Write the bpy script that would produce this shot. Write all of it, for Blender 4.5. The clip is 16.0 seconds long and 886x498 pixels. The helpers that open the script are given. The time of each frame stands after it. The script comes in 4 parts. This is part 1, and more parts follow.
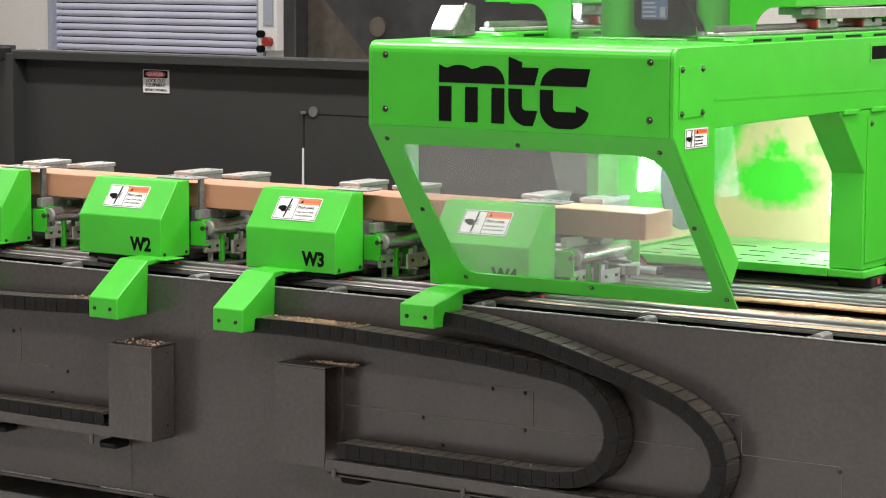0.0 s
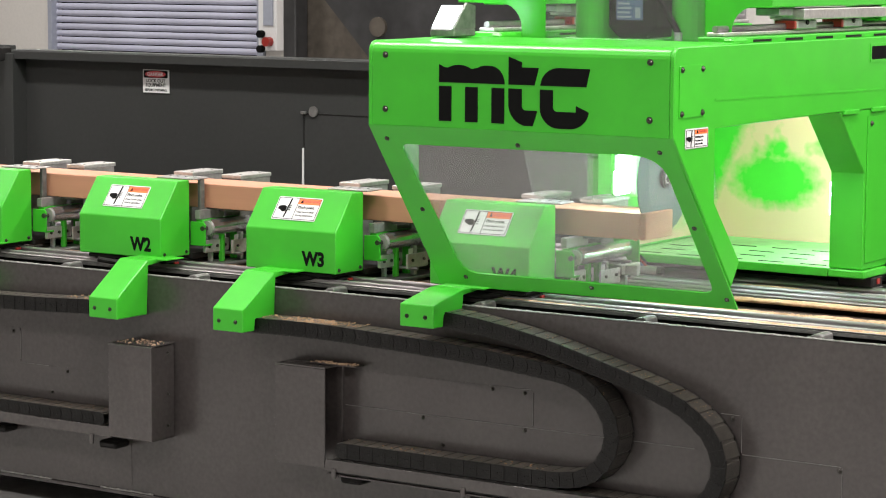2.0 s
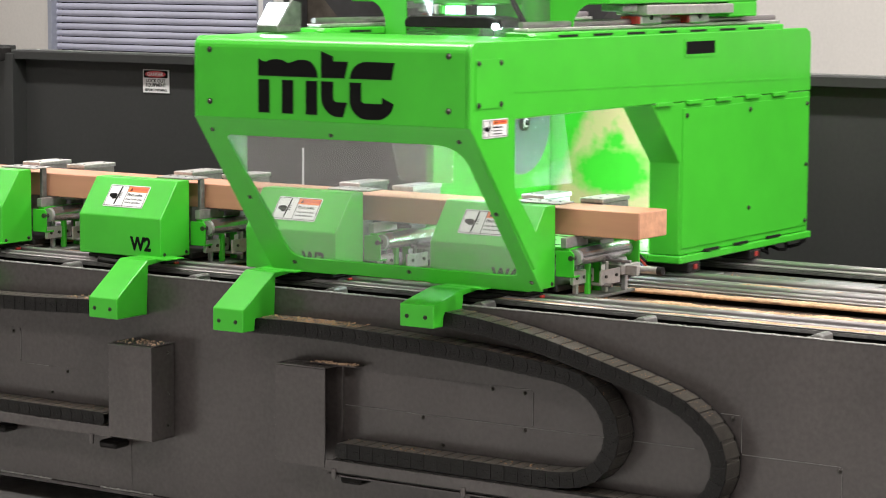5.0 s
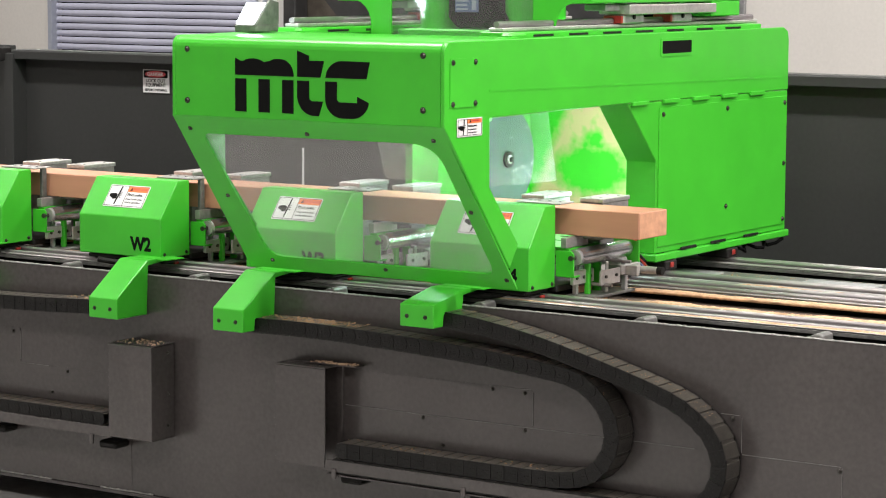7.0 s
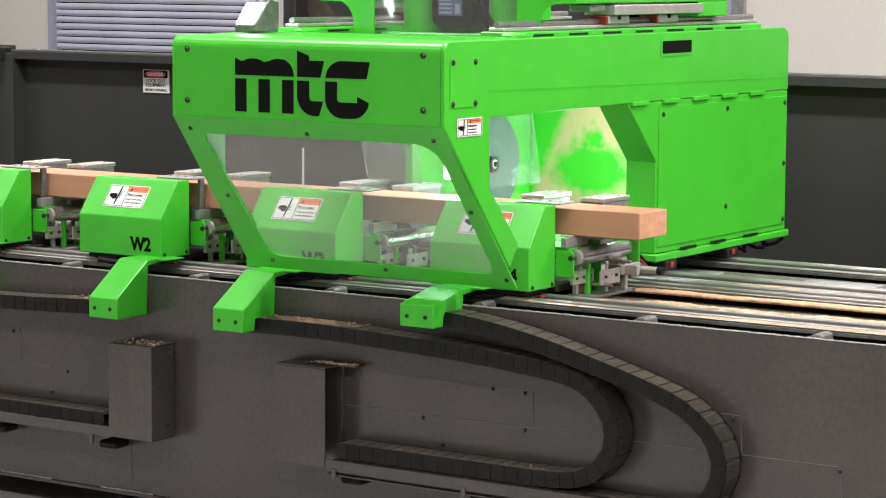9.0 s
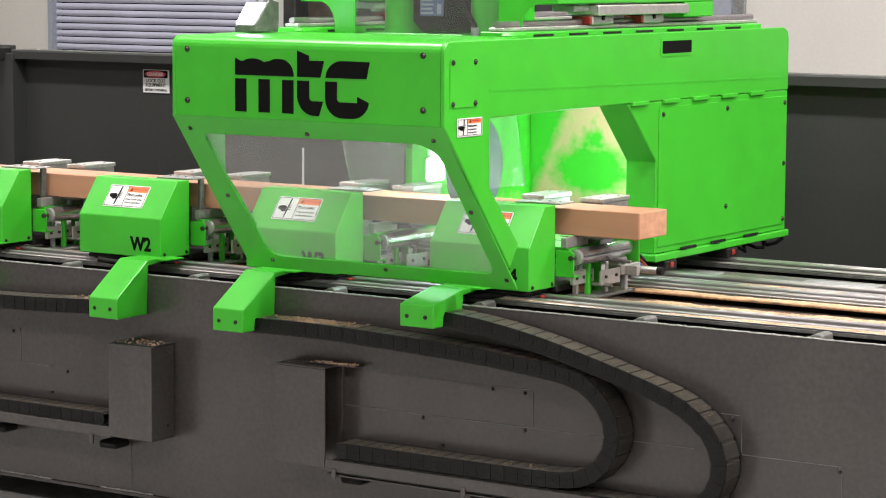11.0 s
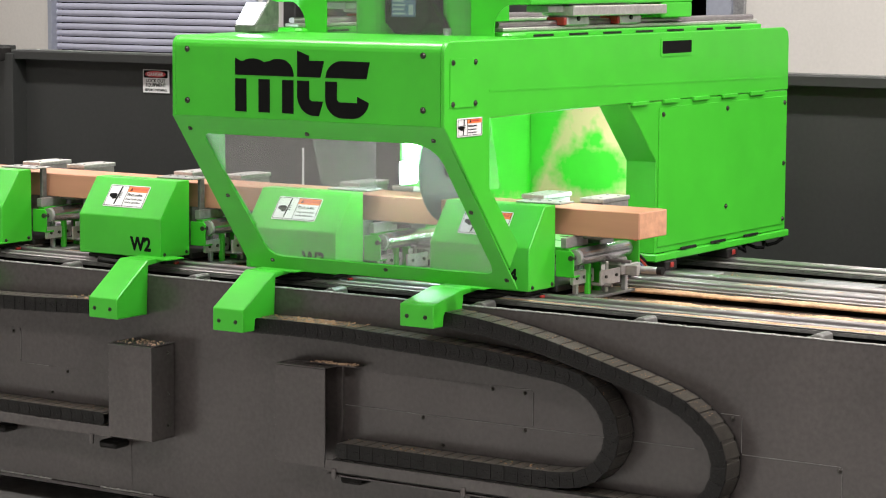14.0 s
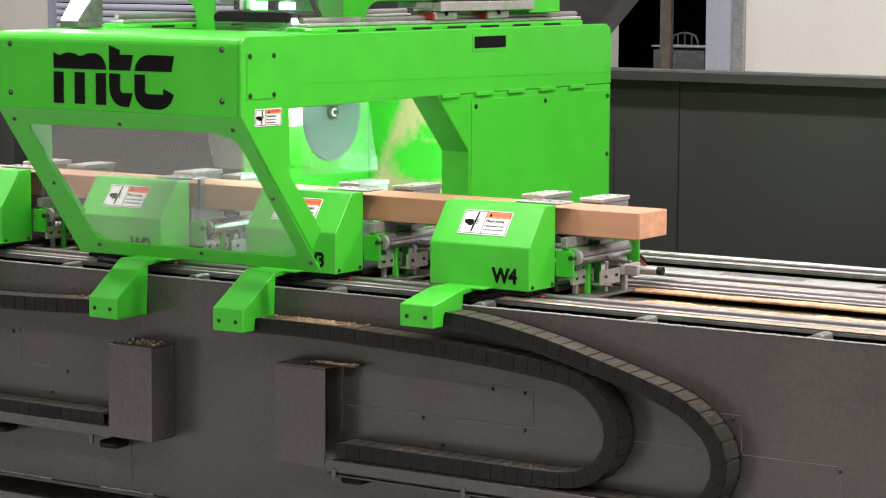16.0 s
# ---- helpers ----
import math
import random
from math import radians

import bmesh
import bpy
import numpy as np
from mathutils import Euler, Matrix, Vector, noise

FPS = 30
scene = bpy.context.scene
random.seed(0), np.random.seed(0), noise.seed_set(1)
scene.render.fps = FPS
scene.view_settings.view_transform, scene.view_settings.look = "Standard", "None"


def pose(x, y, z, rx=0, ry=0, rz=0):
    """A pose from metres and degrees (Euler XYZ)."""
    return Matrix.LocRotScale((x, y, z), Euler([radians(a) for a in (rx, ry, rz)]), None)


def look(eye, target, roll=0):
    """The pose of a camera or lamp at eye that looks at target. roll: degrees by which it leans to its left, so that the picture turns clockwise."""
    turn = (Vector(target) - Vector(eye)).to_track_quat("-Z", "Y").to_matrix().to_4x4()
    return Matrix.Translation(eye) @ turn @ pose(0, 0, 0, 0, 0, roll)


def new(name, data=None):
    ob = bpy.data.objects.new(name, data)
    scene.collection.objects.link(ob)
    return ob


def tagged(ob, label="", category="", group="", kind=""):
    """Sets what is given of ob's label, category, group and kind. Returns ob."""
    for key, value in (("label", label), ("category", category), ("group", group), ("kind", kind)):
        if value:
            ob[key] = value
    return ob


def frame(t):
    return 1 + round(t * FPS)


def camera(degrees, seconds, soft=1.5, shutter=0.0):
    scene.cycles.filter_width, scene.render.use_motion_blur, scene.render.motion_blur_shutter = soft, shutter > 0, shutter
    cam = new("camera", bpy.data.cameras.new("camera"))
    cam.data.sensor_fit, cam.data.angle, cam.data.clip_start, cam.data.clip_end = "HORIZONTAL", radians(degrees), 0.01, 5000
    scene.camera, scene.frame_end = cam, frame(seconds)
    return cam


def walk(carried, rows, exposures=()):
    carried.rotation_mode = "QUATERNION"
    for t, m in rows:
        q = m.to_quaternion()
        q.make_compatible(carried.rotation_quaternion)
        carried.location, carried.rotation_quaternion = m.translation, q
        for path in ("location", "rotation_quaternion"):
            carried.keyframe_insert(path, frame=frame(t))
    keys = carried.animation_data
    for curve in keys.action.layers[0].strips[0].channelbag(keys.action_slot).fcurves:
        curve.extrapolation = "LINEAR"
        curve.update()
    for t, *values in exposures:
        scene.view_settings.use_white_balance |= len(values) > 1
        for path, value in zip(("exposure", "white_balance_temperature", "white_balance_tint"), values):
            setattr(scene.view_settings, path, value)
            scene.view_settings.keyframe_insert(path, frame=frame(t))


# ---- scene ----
cam = camera(20.54, 16.0, soft=1.1, shutter=0.35)
EYE = (3.8813, -7.0325, 1.8938)
AIM = tuple(e + 8.0 * d for e, d in zip(EYE, (-0.54834, 0.82832, -0.11491)))
STAND = look(EYE, AIM, 0.310)
walk(cam, [(0.0, STAND), (16.0, STAND)], exposures=((0.0, 0.0), (16.0, 0.0)))

# ---------------------------------------------------------------- world and light
world = bpy.data.worlds.new("hall_air")
scene.world = world
world.use_nodes = True
world.node_tree.nodes["Background"].inputs[0].default_value = (0.9, 0.95, 1.0, 1)
world.node_tree.nodes["Background"].inputs[1].default_value = 0.05


def high_bay(x, y, z, power, sx=1.2, sy=1.2, colour=(1.0, 0.97, 0.93)):
    data = bpy.data.lights.new("high_bay", "AREA")
    data.shape, data.size, data.size_y, data.energy, data.color = "RECTANGLE", sx, sy, power, colour
    ob = new("high_bay", data)
    ob.matrix_world = pose(x, y, z)
    return ob


for lx, lp in ((-8.5, 150), (-3.0, 260), (2.5, 305), (8.0, 435)):
    for ly, share in ((-6.5, 0.72), (-1.0, 1.12), (4.5, 1.12)):
        high_bay(lx, ly, 6.2, lp * share, 2.4, 0.5)
high_bay(-13.5, 10.5, 6.2, 285, 2.4, 0.6)
high_bay(-5.5, 10.5, 6.2, 300, 2.4, 0.6)
# unseen lamp added over the chair in the back room
high_bay(-12.0, 21.5, 3.0, 60, 0.6, 0.6)

# ---------------------------------------------------------------- materials


def material(name, colour, rough=0.5, metal=0.0, grain=0.0, grain_size=60.0, stain=0.0, stain_size=3.0, bump=0.0,
             bump_size=200.0, coat=0.0, stretch=(1, 1, 1), emit=None, vary=0.0, spec=0.5):
    m = bpy.data.materials.new(name)
    m.use_nodes = True
    nt = m.node_tree
    b = nt.nodes["Principled BSDF"]
    b.inputs["Roughness"].default_value = rough
    b.inputs["Metallic"].default_value = metal
    b.inputs["Specular IOR Level"].default_value = spec
    b.inputs["Coat Weight"].default_value = coat
    b.inputs["Coat Roughness"].default_value = 0.15
    b.inputs["Base Color"].default_value = (*colour, 1)
    tc = nt.nodes.new("ShaderNodeTexCoord")
    mp = nt.nodes.new("ShaderNodeMapping")
    mp.inputs["Scale"].default_value = stretch
    nt.links.new(tc.outputs["Object"], mp.inputs["Vector"])

    def noise_at(scale, detail=4.0):
        n = nt.nodes.new("ShaderNodeTexNoise")
        n.inputs["Scale"].default_value, n.inputs["Detail"].default_value = scale, detail
        nt.links.new(mp.outputs[0], n.inputs["Vector"])
        return n.outputs["Fac"]

    last = None
    for amount, size in ((grain, grain_size), (stain, stain_size)):
        if not amount:
            continue
        ramp = nt.nodes.new("ShaderNodeMapRange")
        ramp.inputs["From Min"].default_value, ramp.inputs["From Max"].default_value = 0.3, 0.7
        ramp.inputs["To Min"].default_value, ramp.inputs["To Max"].default_value = 1 - amount, 1 + amount
        nt.links.new(noise_at(size), ramp.inputs["Value"])
        mix = nt.nodes.new("ShaderNodeVectorMath")
        mix.operation = "SCALE"
        mix.inputs[0].default_value = colour
        if last:
            nt.links.new(last, mix.inputs[0])
        nt.links.new(ramp.outputs[0], mix.inputs["Scale"])
        last = mix.outputs[0]
    if vary:
        info = nt.nodes.new("ShaderNodeObjectInfo")
        ramp = nt.nodes.new("ShaderNodeMapRange")
        ramp.inputs["To Min"].default_value, ramp.inputs["To Max"].default_value = 1 - vary, 1 + vary
        nt.links.new(info.outputs["Random"], ramp.inputs["Value"])
        mix = nt.nodes.new("ShaderNodeVectorMath")
        mix.operation = "SCALE"
        mix.inputs[0].default_value = colour
        if last:
            nt.links.new(last, mix.inputs[0])
        nt.links.new(ramp.outputs[0], mix.inputs["Scale"])
        last = mix.outputs[0]
    if last:
        nt.links.new(last, b.inputs["Base Color"])
    if bump:
        bn = nt.nodes.new("ShaderNodeBump")
        bn.inputs["Strength"].default_value, bn.inputs["Distance"].default_value = bump, 0.002
        nt.links.new(noise_at(bump_size, 2.0), bn.inputs["Height"])
        nt.links.new(bn.outputs[0], b.inputs["Normal"])
    if emit:
        b.inputs["Emission Color"].default_value = (*emit[:3], 1)
        b.inputs["Emission Strength"].default_value = emit[3]
    return m


GREEN = material("green_powder_coat", (0.050, 0.45, 0.026), 0.31, grain=0.05, grain_size=9, stain=0.05, stain_size=1.5, bump=0.12, bump_size=420)
CHAR = material("charcoal_powder_coat", (0.050, 0.0425, 0.0415), 0.25, grain=0.14, grain_size=60, stain=0.18, stain_size=2.2, bump=0.05, bump_size=500, spec=0.85)
WALLCHAR = material("barrier_powder_coat", (0.042, 0.043, 0.042), 0.34, grain=0.06, grain_size=50, stain=0.10, stain_size=1.2, bump=0.3, bump_size=400, spec=0.3)
BLACK = material("black_nylon", (0.0062, 0.0057, 0.0055), 0.38, grain=0.9, grain_size=190, stain=0.35, stain_size=14, bump=1.0, bump_size=170, vary=0.15, spec=0.3)
# near-black steel; also paints the shade of gaps, slots and standoffs
VOID = material("dark_steel_and_shade", (0.012, 0.011, 0.0105), 0.6, grain=0.3, grain_size=30, spec=0.2)
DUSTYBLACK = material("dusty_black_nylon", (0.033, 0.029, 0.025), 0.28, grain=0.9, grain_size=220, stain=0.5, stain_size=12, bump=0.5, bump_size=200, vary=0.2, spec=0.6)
DARKZ = material("dull_zinc_steel", (0.16, 0.155, 0.15), 0.5, metal=0.4, grain=0.2, grain_size=40, stain=0.2, stain_size=10)
STEEL = material("ground_steel", (0.38, 0.345, 0.36), 0.40, metal=0.9, grain=0.08, grain_size=40, stain=0.12, stain_size=8, stretch=(0.1, 1, 1))
ALU = material("brushed_aluminium", (0.52, 0.50, 0.49), 0.42, metal=0.7, grain=0.10, grain_size=80, stain=0.10, stain_size=10, bump=0.1, bump_size=150)
RAILALU = material("worn_rail_aluminium", (0.34, 0.32, 0.315), 0.5, metal=0.6, grain=0.12, grain_size=60, stain=0.15, stain_size=6, stretch=(0.1, 1, 1))
ZINC = material("galvanised_steel", (0.42, 0.42, 0.43), 0.45, metal=0.6, grain=0.15, grain_size=45, stain=0.15, stain_size=12)
LUMBER = material("planed_lumber", (0.49, 0.235, 0.145), 0.6, grain=0.10, grain_size=14, stain=0.07, stain_size=3, bump=0.2, bump_size=60, stretch=(0.12, 1, 1))
ENDGRAIN = material("sawn_end_grain", (0.54, 0.28, 0.17), 0.7, grain=0.12, grain_size=40, stain=0.08, stain_size=9, bump=0.3, bump_size=120)
BROWN = material("brown_dusty_steel", (0.13, 0.09, 0.07), 0.85, grain=0.35, grain_size=60, stain=0.4, stain_size=4)
ROLLER = material("zinc_roller_tube", (0.60, 0.59, 0.60), 0.24, metal=0.9, grain=0.05, grain_size=50, stain=0.08, stain_size=6)
DUST = material("sawdust", (0.58, 0.37, 0.23), 0.9, grain=0.25, grain_size=150, stain=0.15, stain_size=20, bump=0.8, bump_size=300)
WHITE = material("white_vinyl", (0.75, 0.74, 0.74), 0.5, grain=0.03, grain_size=90)
ORANGE = material("orange_print", (0.85, 0.20, 0.05), 0.5, grain=0.03, grain_size=90)
REDP = material("red_print", (0.5, 0.05, 0.06), 0.5, grain=0.03, grain_size=90)
# near-black; also paints the dark of the back room, vent and under-bed sheet
INK = material("black_print_and_shade", (0.008, 0.008, 0.008), 0.55, grain=0.05, grain_size=40, spec=0.03)
BOLT = material("bolt_head", (0.06, 0.055, 0.05), 0.35, metal=0.7, grain=0.2, grain_size=90)
CONCRETE = material("concrete_floor", (0.32, 0.31, 0.30), 0.6, grain=0.15, grain_size=20, stain=0.2, stain_size=0.8, bump=0.3, bump_size=60)
PAINT = material("wall_paint", (0.66, 0.63, 0.60), 0.8, grain=0.03, grain_size=30, stain=0.05, stain_size=0.6)
CEIL = material("ceiling_paint", (0.55, 0.55, 0.55), 0.8, grain=0.05, grain_size=10)
SHUTTER = material("shutter_slat", (0.50, 0.50, 0.62), 0.45, grain=0.04, grain_size=20, stain=0.06, stain_size=2)
RED = material("red_plastic", (0.30, 0.02, 0.015), 0.4, grain=0.05, grain_size=30)
BLUEGREY = material("blue_label", (0.10, 0.13, 0.25), 0.5, grain=0.1, grain_size=30)
RUST = material("worn_brown_steel", (0.09, 0.075, 0.06), 0.7, grain=0.25, grain_size=12, stain=0.3, stain_size=2)
HOPPER = material("dark_hopper_steel", (0.035, 0.034, 0.035), 0.55, grain=0.2, grain_size=10, stain=0.35, stain_size=2.5)
WELD = material("weathered_weld", (0.27, 0.26, 0.25), 0.5, metal=0.3, grain=0.3, grain_size=60)
LED_WINDOW = material("led_window_lens", (0.8, 0.9, 0.85), 0.4, emit=(0.62, 1.0, 0.88, 5.0))
LED = material("led_lens", (0.9, 0.9, 0.9), 0.4, emit=(0.78, 0.97, 1.0, 36.0))
SOFTLED = material("lamp_diffuser", (0.9, 0.9, 0.9), 0.4, emit=(0.78, 0.97, 1.0, 32.0))
# teal tint stands for the green surroundings mirrored in the steel
BLADE = material("saw_blade_steel", (0.060, 0.105, 0.098), 0.45, grain=0.05, grain_size=30, spec=0.2)
# green paled for a dust film and for the lamp's wash on it
DECK = material("dusty_lit_green_deck", (0.21, 0.50, 0.19), 0.34, grain=0.15, grain_size=20, stain=0.2, stain_size=4, bump=0.2, bump_size=300)
JAMB = material("grey_jamb", (0.33, 0.35, 0.42), 0.6, grain=0.05, grain_size=20)


def clear_sheet(name, haze, tint=(0.97, 0.98, 0.98), gloss=0.05):
    m = bpy.data.materials.new(name)
    m.use_nodes = True
    nt = m.node_tree
    nt.nodes.remove(nt.nodes["Principled BSDF"])
    out = nt.nodes["Material Output"]
    tr = nt.nodes.new("ShaderNodeBsdfTransparent")
    tr.inputs[0].default_value = (*tint, 1)
    gl = nt.nodes.new("ShaderNodeBsdfGlossy")
    gl.inputs["Roughness"].default_value = 0.06
    df = nt.nodes.new("ShaderNodeBsdfDiffuse")
    df.inputs[0].default_value = (0.74, 0.70, 0.71, 1)
    n = nt.nodes.new("ShaderNodeTexNoise")
    n.inputs["Scale"].default_value = 5.0
    r = nt.nodes.new("ShaderNodeMapRange")
    r.inputs["To Min"].default_value, r.inputs["To Max"].default_value = haze * 0.7, haze * 1.3
    nt.links.new(n.outputs["Fac"], r.inputs["Value"])
    a, b = nt.nodes.new("ShaderNodeMixShader"), nt.nodes.new("ShaderNodeMixShader")
    nt.links.new(r.outputs[0], a.inputs[0])
    nt.links.new(tr.outputs[0], a.inputs[1])
    nt.links.new(df.outputs[0], a.inputs[2])
    b.inputs[0].default_value = gloss
    nt.links.new(a.outputs[0], b.inputs[1])
    nt.links.new(gl.outputs[0], b.inputs[2])
    nt.links.new(b.outputs[0], out.inputs[0])
    return m




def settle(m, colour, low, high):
    """Dust settled on level tops: a paler colour mixed in where faces look up."""
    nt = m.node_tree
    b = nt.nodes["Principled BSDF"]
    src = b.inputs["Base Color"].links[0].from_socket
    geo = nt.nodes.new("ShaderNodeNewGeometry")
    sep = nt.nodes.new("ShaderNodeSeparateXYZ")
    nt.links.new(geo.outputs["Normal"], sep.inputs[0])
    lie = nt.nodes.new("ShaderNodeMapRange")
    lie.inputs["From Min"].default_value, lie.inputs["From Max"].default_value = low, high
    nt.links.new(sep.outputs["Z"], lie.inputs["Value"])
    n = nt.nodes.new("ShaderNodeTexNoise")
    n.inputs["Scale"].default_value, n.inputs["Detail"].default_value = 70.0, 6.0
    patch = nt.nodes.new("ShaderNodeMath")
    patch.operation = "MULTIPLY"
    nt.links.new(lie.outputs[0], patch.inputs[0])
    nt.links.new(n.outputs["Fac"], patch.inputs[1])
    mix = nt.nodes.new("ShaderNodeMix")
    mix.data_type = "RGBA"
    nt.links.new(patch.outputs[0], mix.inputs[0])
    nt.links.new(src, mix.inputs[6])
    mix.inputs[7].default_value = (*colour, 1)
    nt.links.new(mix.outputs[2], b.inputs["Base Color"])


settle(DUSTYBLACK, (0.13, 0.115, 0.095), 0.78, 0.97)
# the haze paints dust and the window's milky glare alike
PANE = clear_sheet("dusty_glare_polycarbonate", 0.125)
CLEAR = clear_sheet("clear_polycarbonate", 0.035)
TAN = material("dust_caked_steel", (0.42, 0.23, 0.125), 0.8, grain=0.35, grain_size=45, stain=0.4, stain_size=5, bump=0.6, bump_size=200)
HAZY = clear_sheet("hazy_clear_vinyl", 0.20, gloss=0.02)
FLAP = clear_sheet("scuffed_clear_vinyl", 0.085, gloss=0.003)


def dusted(name):
    """Green sheet with a film of wood dust that has its own ragged outline."""
    m = GREEN.copy()
    m.name = name
    nt = m.node_tree
    b = nt.nodes["Principled BSDF"]
    src = b.inputs["Base Color"].links[0].from_socket
    tc = nt.nodes.new("ShaderNodeTexCoord")
    sep = nt.nodes.new("ShaderNodeSeparateXYZ")
    nt.links.new(tc.outputs["Object"], sep.inputs[0])
    n = nt.nodes.new("ShaderNodeTexNoise")
    n.inputs["Scale"].default_value, n.inputs["Detail"].default_value = 6.0, 3.0
    nt.links.new(tc.outputs["Object"], n.inputs["Vector"])

    def maths(op, a, c):
        k = nt.nodes.new("ShaderNodeMath")
        k.operation = op
        for i, v in enumerate((a, c)):
            if isinstance(v, (int, float)):
                k.inputs[i].default_value = v
            else:
                nt.links.new(v, k.inputs[i])
        return k.outputs[0]
    # caked past a slanting line and along the foot, but for a patch blown clean and thin streaks above it
    fine = nt.nodes.new("ShaderNodeTexNoise")
    fine.inputs["Scale"].default_value, fine.inputs["Detail"].default_value = 26.0, 5.0
    nt.links.new(tc.outputs["Object"], fine.inputs["Vector"])
    ragged = maths("MULTIPLY", maths("SUBTRACT", fine.outputs["Fac"], 0.5), 1.5)
    low = maths("MULTIPLY", maths("SUBTRACT", 1.005, sep.outputs["Z"]), 14.0)
    slant = maths("MULTIPLY", maths("ADD", maths("ADD", sep.outputs["X"], 1.584), maths("MULTIPLY", sep.outputs["Z"], -0.4375)), 24.0)
    px_ = maths("DIVIDE", maths("ADD", sep.outputs["X"], 0.875), 0.160)
    pz_ = maths("DIVIDE", maths("SUBTRACT", sep.outputs["Z"], 1.11), 0.092)
    clean = maths("SUBTRACT", maths("ADD", maths("MULTIPLY", px_, px_), maths("MULTIPLY", pz_, pz_)), 0.95)
    streak = maths("MULTIPLY", maths("SUBTRACT", n.outputs["Fac"], 0.415), 9.0)
    upper = maths("MAXIMUM", maths("MULTIPLY", maths("SUBTRACT", 1.19, sep.outputs["Z"]), 30.0), streak)
    total = maths("ADD", maths("MINIMUM", slant, maths("MAXIMUM", low, maths("MINIMUM", clean, upper))), ragged)
    step = nt.nodes.new("ShaderNodeMapRange")
    step.inputs["From Min"].default_value, step.inputs["From Max"].default_value = -0.35, 0.8
    nt.links.new(total, step.inputs["Value"])
    mix = nt.nodes.new("ShaderNodeMix")
    mix.data_type = "RGBA"
    nt.links.new(step.outputs[0], mix.inputs[0])
    nt.links.new(src, mix.inputs[6])
    mix.inputs[7].default_value = (0.62, 0.40, 0.27, 1)
    nt.links.new(mix.outputs[2], b.inputs["Base Color"])
    b.inputs["Roughness"].default_value = 0.7
    return m


DUSTGREEN = dusted("green_sheet_with_dust")

# ---------------------------------------------------------------- builders


def thing(name, label, category, group="", kind=""):
    ob = new(name)
    ob.empty_display_size = 0.1
    return tagged(ob, label, category, group, kind)


PLACED = [None]                          # where a whole assembly is set down, while it is being built


def part(name, bm, mat, parent=None, label="", smooth=False):
    me = bpy.data.meshes.new(name)
    if PLACED[0]:
        bm.transform(PLACED[0])
    bmesh.ops.recalc_face_normals(bm, faces=bm.faces)
    bm.to_mesh(me)
    bm.free()
    me.materials.append(mat)
    if smooth:
        for p in me.polygons:
            p.use_smooth = True
    ob = new(name, me)
    ob.parent = parent
    if label:
        ob["label"] = label
    return ob


def solid(name, bm, mat, label, category, group="", kind=""):
    return tagged(part(name, bm, mat), label, category, group, kind)


def bevel(bm, width, segments=2, edges=None):
    if width > 0:
        bmesh.ops.bevel(bm, geom=list(edges or bm.edges), offset=width, segments=segments, affect="EDGES", profile=0.5)
    return bm


def box(x0, x1, y0, y1, z0, z1, r=0.002, bm=None, seg=1):
    tmp = bmesh.new()
    bmesh.ops.create_cube(tmp, size=1.0, matrix=Matrix.Translation(((x0 + x1) / 2, (y0 + y1) / 2, (z0 + z1) / 2)) @ Matrix.Diagonal((x1 - x0, y1 - y0, z1 - z0, 1)))
    bevel(tmp, min(r, 0.45 * min(x1 - x0, y1 - y0, z1 - z0)), seg)
    return merge(bm, tmp)


def merge(bm, tmp):
    if bm is None:
        return tmp
    me = bpy.data.meshes.new("joining")
    tmp.to_mesh(me)
    tmp.free()
    bm.from_mesh(me)
    bpy.data.meshes.remove(me)
    return bm


def tube(p, q, radius, bm=None, n=20, r2=None, caps=True):
    p, q = Vector(p), Vector(q)
    d = q - p
    m = Matrix.Translation((p + q) / 2) @ d.to_track_quat("Z", "Y").to_matrix().to_4x4()
    tmp = bmesh.new()
    bmesh.ops.create_cone(tmp, cap_ends=caps, segments=n, radius1=radius, radius2=radius if r2 is None else r2, depth=d.length, matrix=m)
    return merge(bm, tmp)


def prism(points, a0, a1, axis="x", r=0.0, seg=2, bm=None):
    """A flat outline drawn out along an axis. Points are the other two coordinates, in the order x, y, z."""
    tmp = bmesh.new()

    def at(pt, a):
        u, v = pt
        return {"x": (a, u, v), "y": (u, a, v), "z": (u, v, a)}[axis]
    v0 = [tmp.verts.new(at(pt, a0)) for pt in points]
    v1 = [tmp.verts.new(at(pt, a1)) for pt in points]
    n = len(points)
    tmp.faces.new(v0)
    tmp.faces.new(list(reversed(v1)))
    for i in range(n):
        tmp.faces.new((v0[i], v1[i], v1[(i + 1) % n], v0[(i + 1) % n]))
    bmesh.ops.recalc_face_normals(tmp, faces=tmp.faces)
    bevel(tmp, r, seg)
    return merge(bm, tmp)


def rounded(x0, x1, z0, z1, r, n=6):
    """A rounded rectangle as a list of points."""
    out = []
    for cx, cz, a in ((x1 - r, z1 - r, 0), (x0 + r, z1 - r, 90), (x0 + r, z0 + r, 180), (x1 - r, z0 + r, 270)):
        for i in range(n + 1):
            t = radians(a + 90 * i / n)
            out.append((cx + r * math.cos(t), cz + r * math.sin(t)))
    return out


